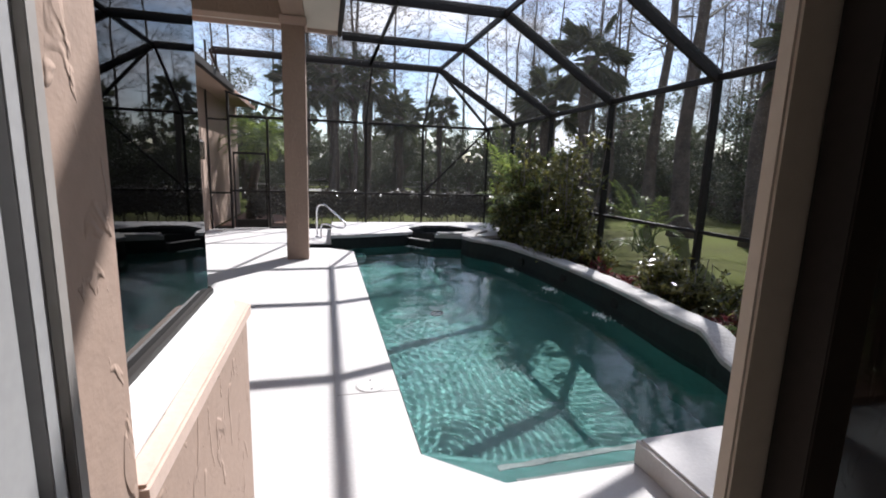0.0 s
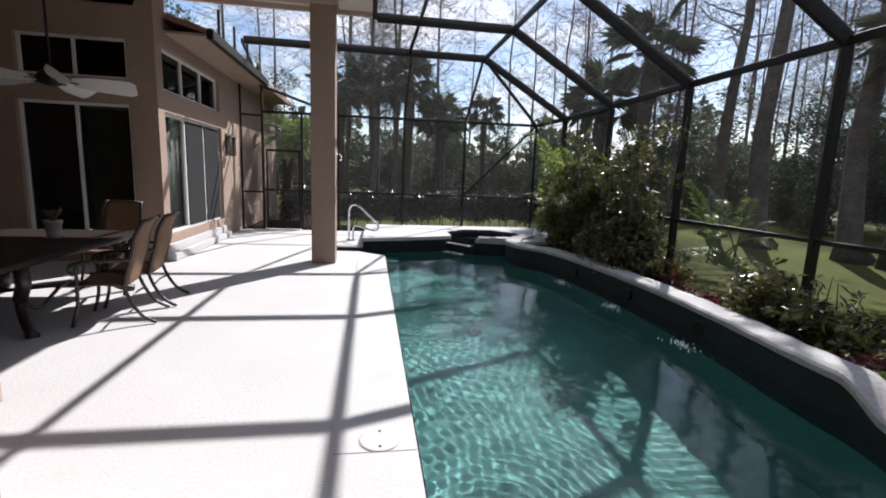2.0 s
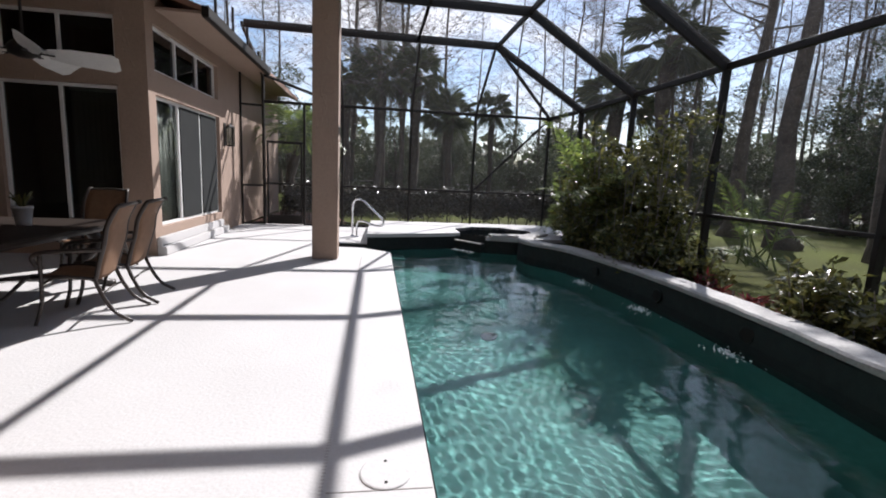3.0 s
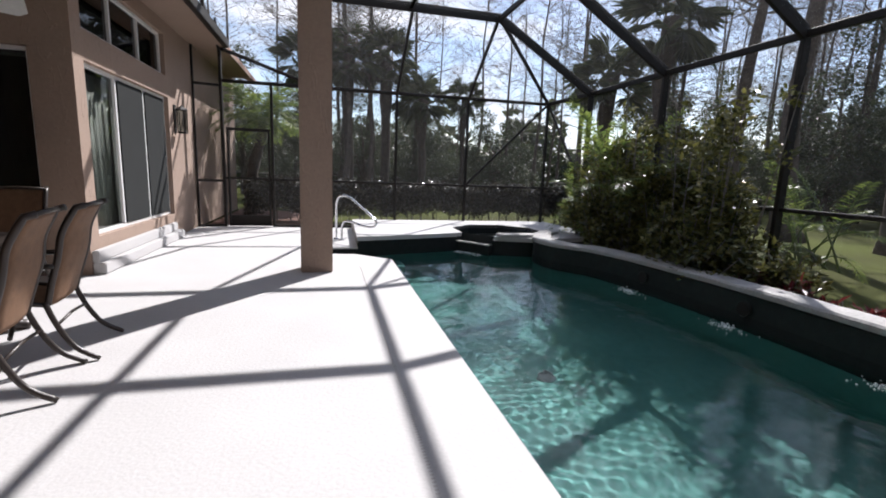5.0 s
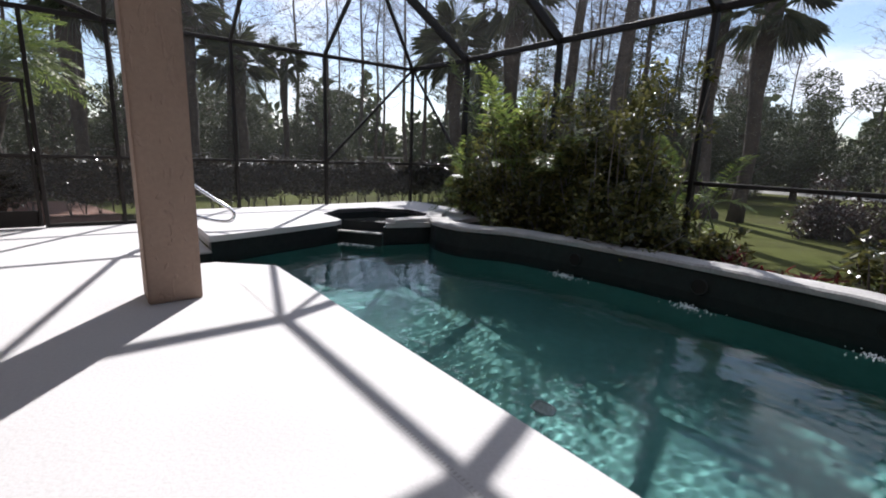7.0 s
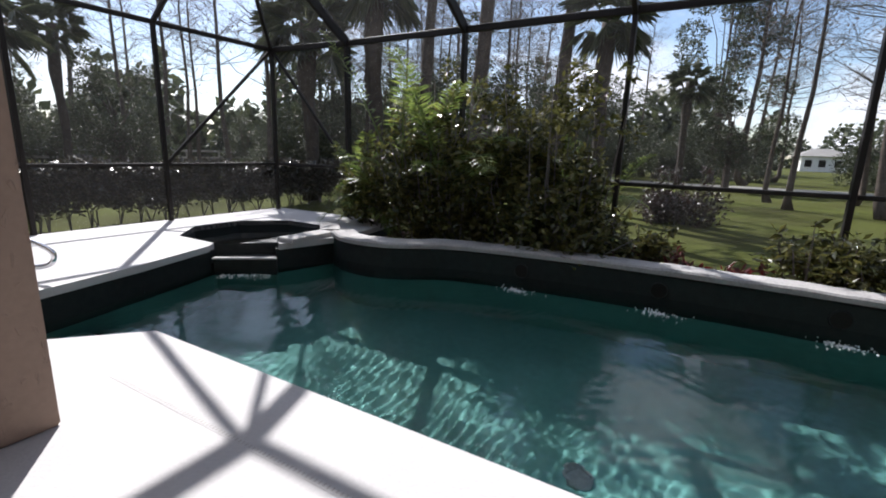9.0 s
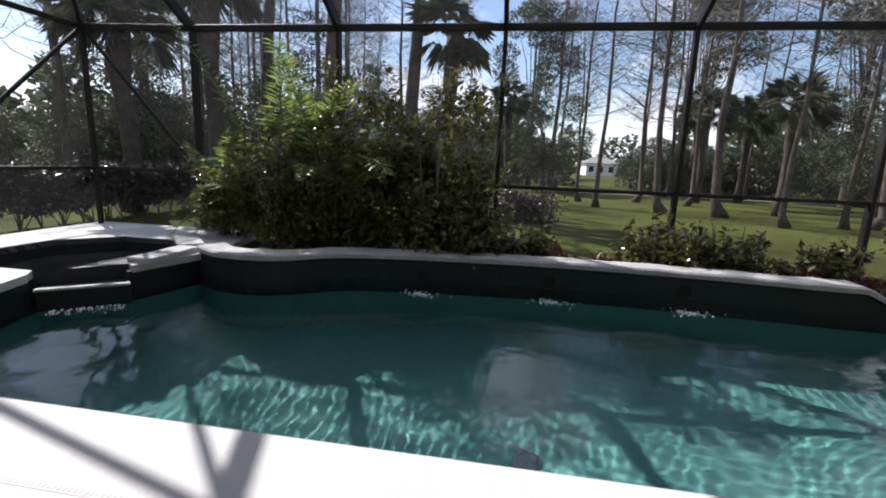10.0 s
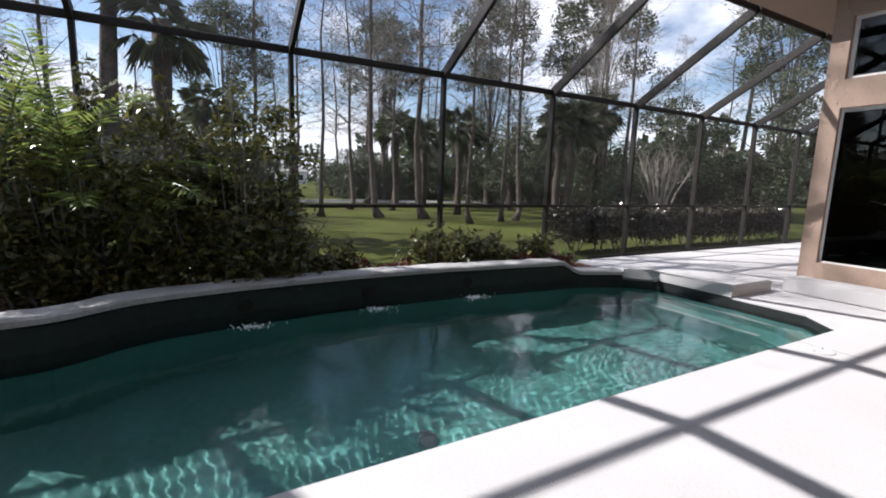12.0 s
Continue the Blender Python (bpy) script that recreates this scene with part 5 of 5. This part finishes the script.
def broad_tree(name, label, height, crown_r, seed, leaves=5000, mat=None, leaf=0.28, low=0.35):
    """A rounded tree of several lumps of leaves with gaps between them."""
    g = np.random.default_rng(seed)
    t = thing(name, (0, 0, 0), label, "tree", "rounded trees")
    bm = tube([(0, 0, -0.1), (0.1, 0, height * 0.25), (0.05, 0.1, height * 0.6)], [0.22, 0.15, 0.07], 8)
    cs, rs = [], []
    for k in range(22):
        a, f = g.uniform(0, 2 * math.pi), g.uniform()
        r = crown_r * math.sqrt(g.uniform()) * 0.9
        z = height * (low + (1 - low) * f)
        r *= math.sin(math.pi * min(0.95, 0.2 + 0.75 * f)) ** 0.6
        c = Vector((r * math.cos(a), r * math.sin(a), z))
        cs.append(tuple(c))
        rs.append(crown_r * g.uniform(0.16, 0.36))
        tube([(0.05, 0.05, height * g.uniform(0.15, 0.5)), c * 0.5 + Vector((0, 0, z * 0.3)), c], [0.05, 0.03, 0.01], 4, bm, cap=False)
    part("trunk", bm, M_BARK, t)
    leafy("crown", leaf_cloud(blob_points(g, leaves, cs, rs, 0.8), leaf, seed=seed), mat or M_LEAF_TREE, t)
    return t


CYP = [limb_tree("cypress_tree", "tall bare grey cypress with sparse rusty leaves", 14 + 2 * k, 0.11 + 0.016 * k, 20 + k, 95, 650, M_LEAF_RUST, 0.11, 0.25, reach=0.14) for k in range(4)]

def bare_myrtle(at):
    """A bare shrub of many pale stems fanning out of one stool."""
    g = np.random.default_rng(61)
    t = thing("crape_myrtle", at, "bare pale multi-stemmed shrub behind the hedge", "shrub")
    x, y, z = at
    tw = bmesh.new()
    for k in range(15):
        a, r = 2 * math.pi * k / 15 + g.normal() * 0.2, g.uniform(0.35, 1.15)
        top = Vector((x + r * math.cos(a), y + r * math.sin(a), z + g.uniform(1.9, 2.8)))
        low = Vector((x + 0.16 * math.cos(a), y + 0.16 * math.sin(a), z - 0.05))
        mid = low.lerp(top, 0.5) + Vector((-0.1 * math.cos(a), -0.1 * math.sin(a), 0.1))
        part("stem", tube([low, mid, top], [0.045, 0.034, 0.016], 6), M_PALE_BARK, t, smooth=True)
        for j in range(14):
            p = mid.lerp(top, g.uniform(0.3, 1.0))
            tube([p, p + Vector((g.normal() * 0.3, g.normal() * 0.3, g.uniform(0.2, 0.8)))], [0.010, 0.003], 3, tw, cap=False)
    tagged(part("twig_clump", tw, M_PALE_BARK, t), kind="stuff")


bare_myrtle((10.3, -7.7, -0.06))
BIG = limb_tree("cypress_tree", "tall bare cypress with a thick flared trunk", 18, 0.27, 41, 80, 600, M_LEAF_RUST, 0.12, 0.35, buttress=1.9)
PALMS = [fan_palm("fan_palm", "fan palm with a shaggy round head", 4.6 + 1.2 * k, 60 + k, 26, 0.95) for k in range(3)]
ROUND = [broad_tree("round_tree", "dark leafy rounded tree", 6.0 + 1.5 * k, 2.6 + 0.4 * k, 70 + k, 12000, leaf=0.145, low=0.2) for k in range(2)]
PINE = broad_tree("pine_tree", "tall pine with a rounded dark crown", 12, 3.2, 75, 12000, leaf=0.17, low=0.6)
SCRUB = [broad_tree("palmetto_scrub", "dark leafy undergrowth at the wood's edge", 2.6 + 0.8 * k, 2.0, 80 + k, 4200, leaf=0.15, low=0.08) for k in range(2)]


def plant(kinds, spots):
    for i, (x, y, s, a) in enumerate(spots):
        copy_thing(kinds[i % len(kinds)], pose(x, y, -0.08, 0, 0, a) @ Matrix.Scale(s, 4))


g = np.random.default_rng(77)


def scatter(n, r0, r1, a0, a1, s0, s1):
    out = []
    while len(out) < n:
        a, r = radians(g.uniform(a0, a1)), g.uniform(r0, r1)
        x, y = 3 + r * math.cos(a), 6 + r * math.sin(a)
        shade = [(x - 0.605 * d, y - 0.797 * d) for d in np.arange(0, 19, 0.5)]
        if (x > 9 or y > 18) and not any(-4 < sx < 1.6 and -1 < sy < 11 for sx, sy in shade):
            out.append((x, y, g.uniform(s0, s1), g.uniform(0, 360)))
    return out


plant(CYP, scatter(26, 15, 30, 20, 115, 0.8, 1.1) + scatter(40, 28, 46, -75, 115, 0.8, 1.2) + scatter(9, 13, 26, -75, -15, 0.7, 1.0))
plant(CYP, [(19.1, 4.2, 0.8, 20), (16.7, 3.9, 0.75, 50), (20.4, 1.6, 0.75, 80), (15.6, 1.9, 0.8, 120), (12.75, -0.5, 0.8, 0), (13.4, -2.35, 0.7, 30), (13.6, -3.2, 0.75, 70)])
# The near ones are added to throw shade over the pool's right half.
plant(CYP, [(9.8, 14.8, 0.72, 40), (8.7, 17.4, 0.7, 10), (11.5, 16.5, 0.72, 60), (24.4, 22.6, 0.9, 0), (23.0, 20.2, 0.9, 50), (25.5, 27.5, 1.0, 70)])
plant([BIG], [(11.5, 11.95, 1, 30), (12.1, 14.45, 0.9, 80), (12.0, 9.75, 0.9, 10)])
plant([PALMS[0]], [(8.4, 15.7, 1.0, 15), (3.8, 21.8, 0.95, 75), (11.2, -3.7, 0.8, 33), (13.2, -5.0, 0.85, 120), (16.8, -2.4, 0.85, 20), (22.0, -1.5, 0.95, 310), (23.5, -4.0, 0.9, 10)])
plant([PALMS[1]], [(8.8, 13.8, 0.98, 50), (11.8, 8.8, 0.86, 10), (0.8, 21.9, 1.0, 0), (-0.7, 22.0, 0.95, 40), (2.3, 22.0, 1.02, 130), (26.0, 7.5, 0.9, 260), (16.0, -10.0, 0.8, 20), (14.0, -8.0, 0.85, 200)])
plant([PALMS[2]], [(6.8, 26.0, 0.75, 66)])
plant(ROUND, [(27.5, 5.3, 0.95, 20), (19, -7, 0.85, 140), (13.8, -7.4, 0.62, 250), (5, 28, 0.7, 0), (9, 27, 0.75, 50), (-4, 27, 0.85, 90), (15, 22, 1, 130), (21, 17, 1, 10), (32, 12, 1, 40), (30, -12, 1, 77), (19, -11, 1, 10), (15, -15, 1, 190), (11, -17, 1.1, 30), (-7, 22, 1, 60), (24, 13, 0.7, 20), (16, 19, 0.75, 60), (19, 14, 0.75, 20), (17.5, 10.8, 0.55, 80), (22.5, 10.5, 0.65, 200), (1.6, 24.5, 0.6, 40), (4.0, 24.0, 0.5, 140), (-1.4, 24.5, 0.6, 250)])
plant([PINE], [(30, -4, 1, 0), (24, -9, 1.05, 60), (20, -14, 1.1, 130), (33, 6, 1, 10), (12, -20, 1, 77)])
plant(SCRUB, [q for q in scatter(46, 27, 34, 35, 118, 0.8, 1.3)] + scatter(30, 28, 42, -70, -28, 0.8, 1.3) + scatter(14, 30, 40, 5, 40, 0.8, 1.2) + scatter(13, 29, 36, -30, -13, 0.8, 1.2) + scatter(8, 30, 38, -4, 8, 0.7, 1.1) + scatter(14, 17, 25, 18, 60, 0.6, 0.9))
for src in (*CYP, BIG, *PALMS, *ROUND, PINE, *SCRUB):
    for o in (*src.children_recursive, src):
        bpy.data.objects.remove(o)

# far woods, road, fence and house
woods = thing("far_woods", (40, 40, 0), "hazy dark woods closing the distance", "woods", kind="stuff")
n = 46000
aa, rr = np.radians(g.uniform(-95, 135, n)), g.uniform(50, 64, n)
open_view = (aa > radians(-18)) & (aa < radians(-5.5))
rr = np.where(open_view, rr + 70, rr)
hh = 6.0 + 2.5 * np.sin(aa * 23) + 1.8 * np.sin(aa * 57 + 1) + 1.2 * np.sin(aa * 131)
pts = np.stack([3 + rr * np.cos(aa), 6 + rr * np.sin(aa), g.uniform(0, 1, n) ** 1.3 * hh], 1)
tagged(leafy("foliage", leaf_cloud(pts, 1.0, seed=90, slim=0.7), M_LEAF_TREE, woods), kind="stuff")
structure("road", prism([(-80, 37), (26.5, 37), (26.5, -80), (30.2, -80), (30.2, 41), (-80, 41)], -0.058, -0.05), M_ROAD, "pale road beyond the lawn", "road")
fence = thing("rail_fence", (10, 34.5, -0.06), "weathered pale rail fence across the lawn", "fence")
for k in range(17):
    x = -8 + 2.2 * k
    part("post", box(x, 34.5, -0.06, x + 0.1, 34.6, 1.0, 0.01), M_POT, fence)
for z in (0.45, 0.85):
    part("rail", box(-8, 34.44, z, 27.3, 34.48, z + 0.12, 0.01), M_POT, fence)

house = thing("far_house", (98, -10, -0.06), "distant white single-storey house with a low pale roof", "house")
part("wall", box(94, -12.9, -0.06, 102, -6.9, 2.4, 0.02), M_WHITE, house)
bm = bmesh.new()
v = [bm.verts.new(c) for c in ((93.4, -13.5, 2.41), (102.6, -13.5, 2.41), (102.6, -6.3, 2.41), (93.4, -6.3, 2.41), (98, -11.1, 3.7), (98, -8.7, 3.7))]
for f in ((3, 2, 1, 0), (0, 1, 4), (1, 2, 5, 4), (2, 3, 5), (3, 0, 4, 5)):
    bm.faces.new([v[i] for i in f])
part("roof", bm, M_ROAD, house, "low pale grey hip roof")
for y in (-12.1, -10.1, -8.3):
    wd = part("window", box(93.9, y, 0.7, 93.99, y + 0.9, 1.8), M_BRONZE, house)
    part("sill", box(93.85, y - 0.1, 0.6, 93.98, y + 1.0, 0.68), M_WHITE, wd)
yard = thing("garden_wall", (93, -16.5, -0.06), "low white rendered garden wall beside the distant house", "wall")
part("panel", box(92.8, -19.5, -0.06, 93.0, -14.5, 1.25, 0.02), M_WHITE, yard)
part("cap", box(92.74, -19.56, 1.252, 93.06, -14.44, 1.33, 0.02), M_ROAD, yard)
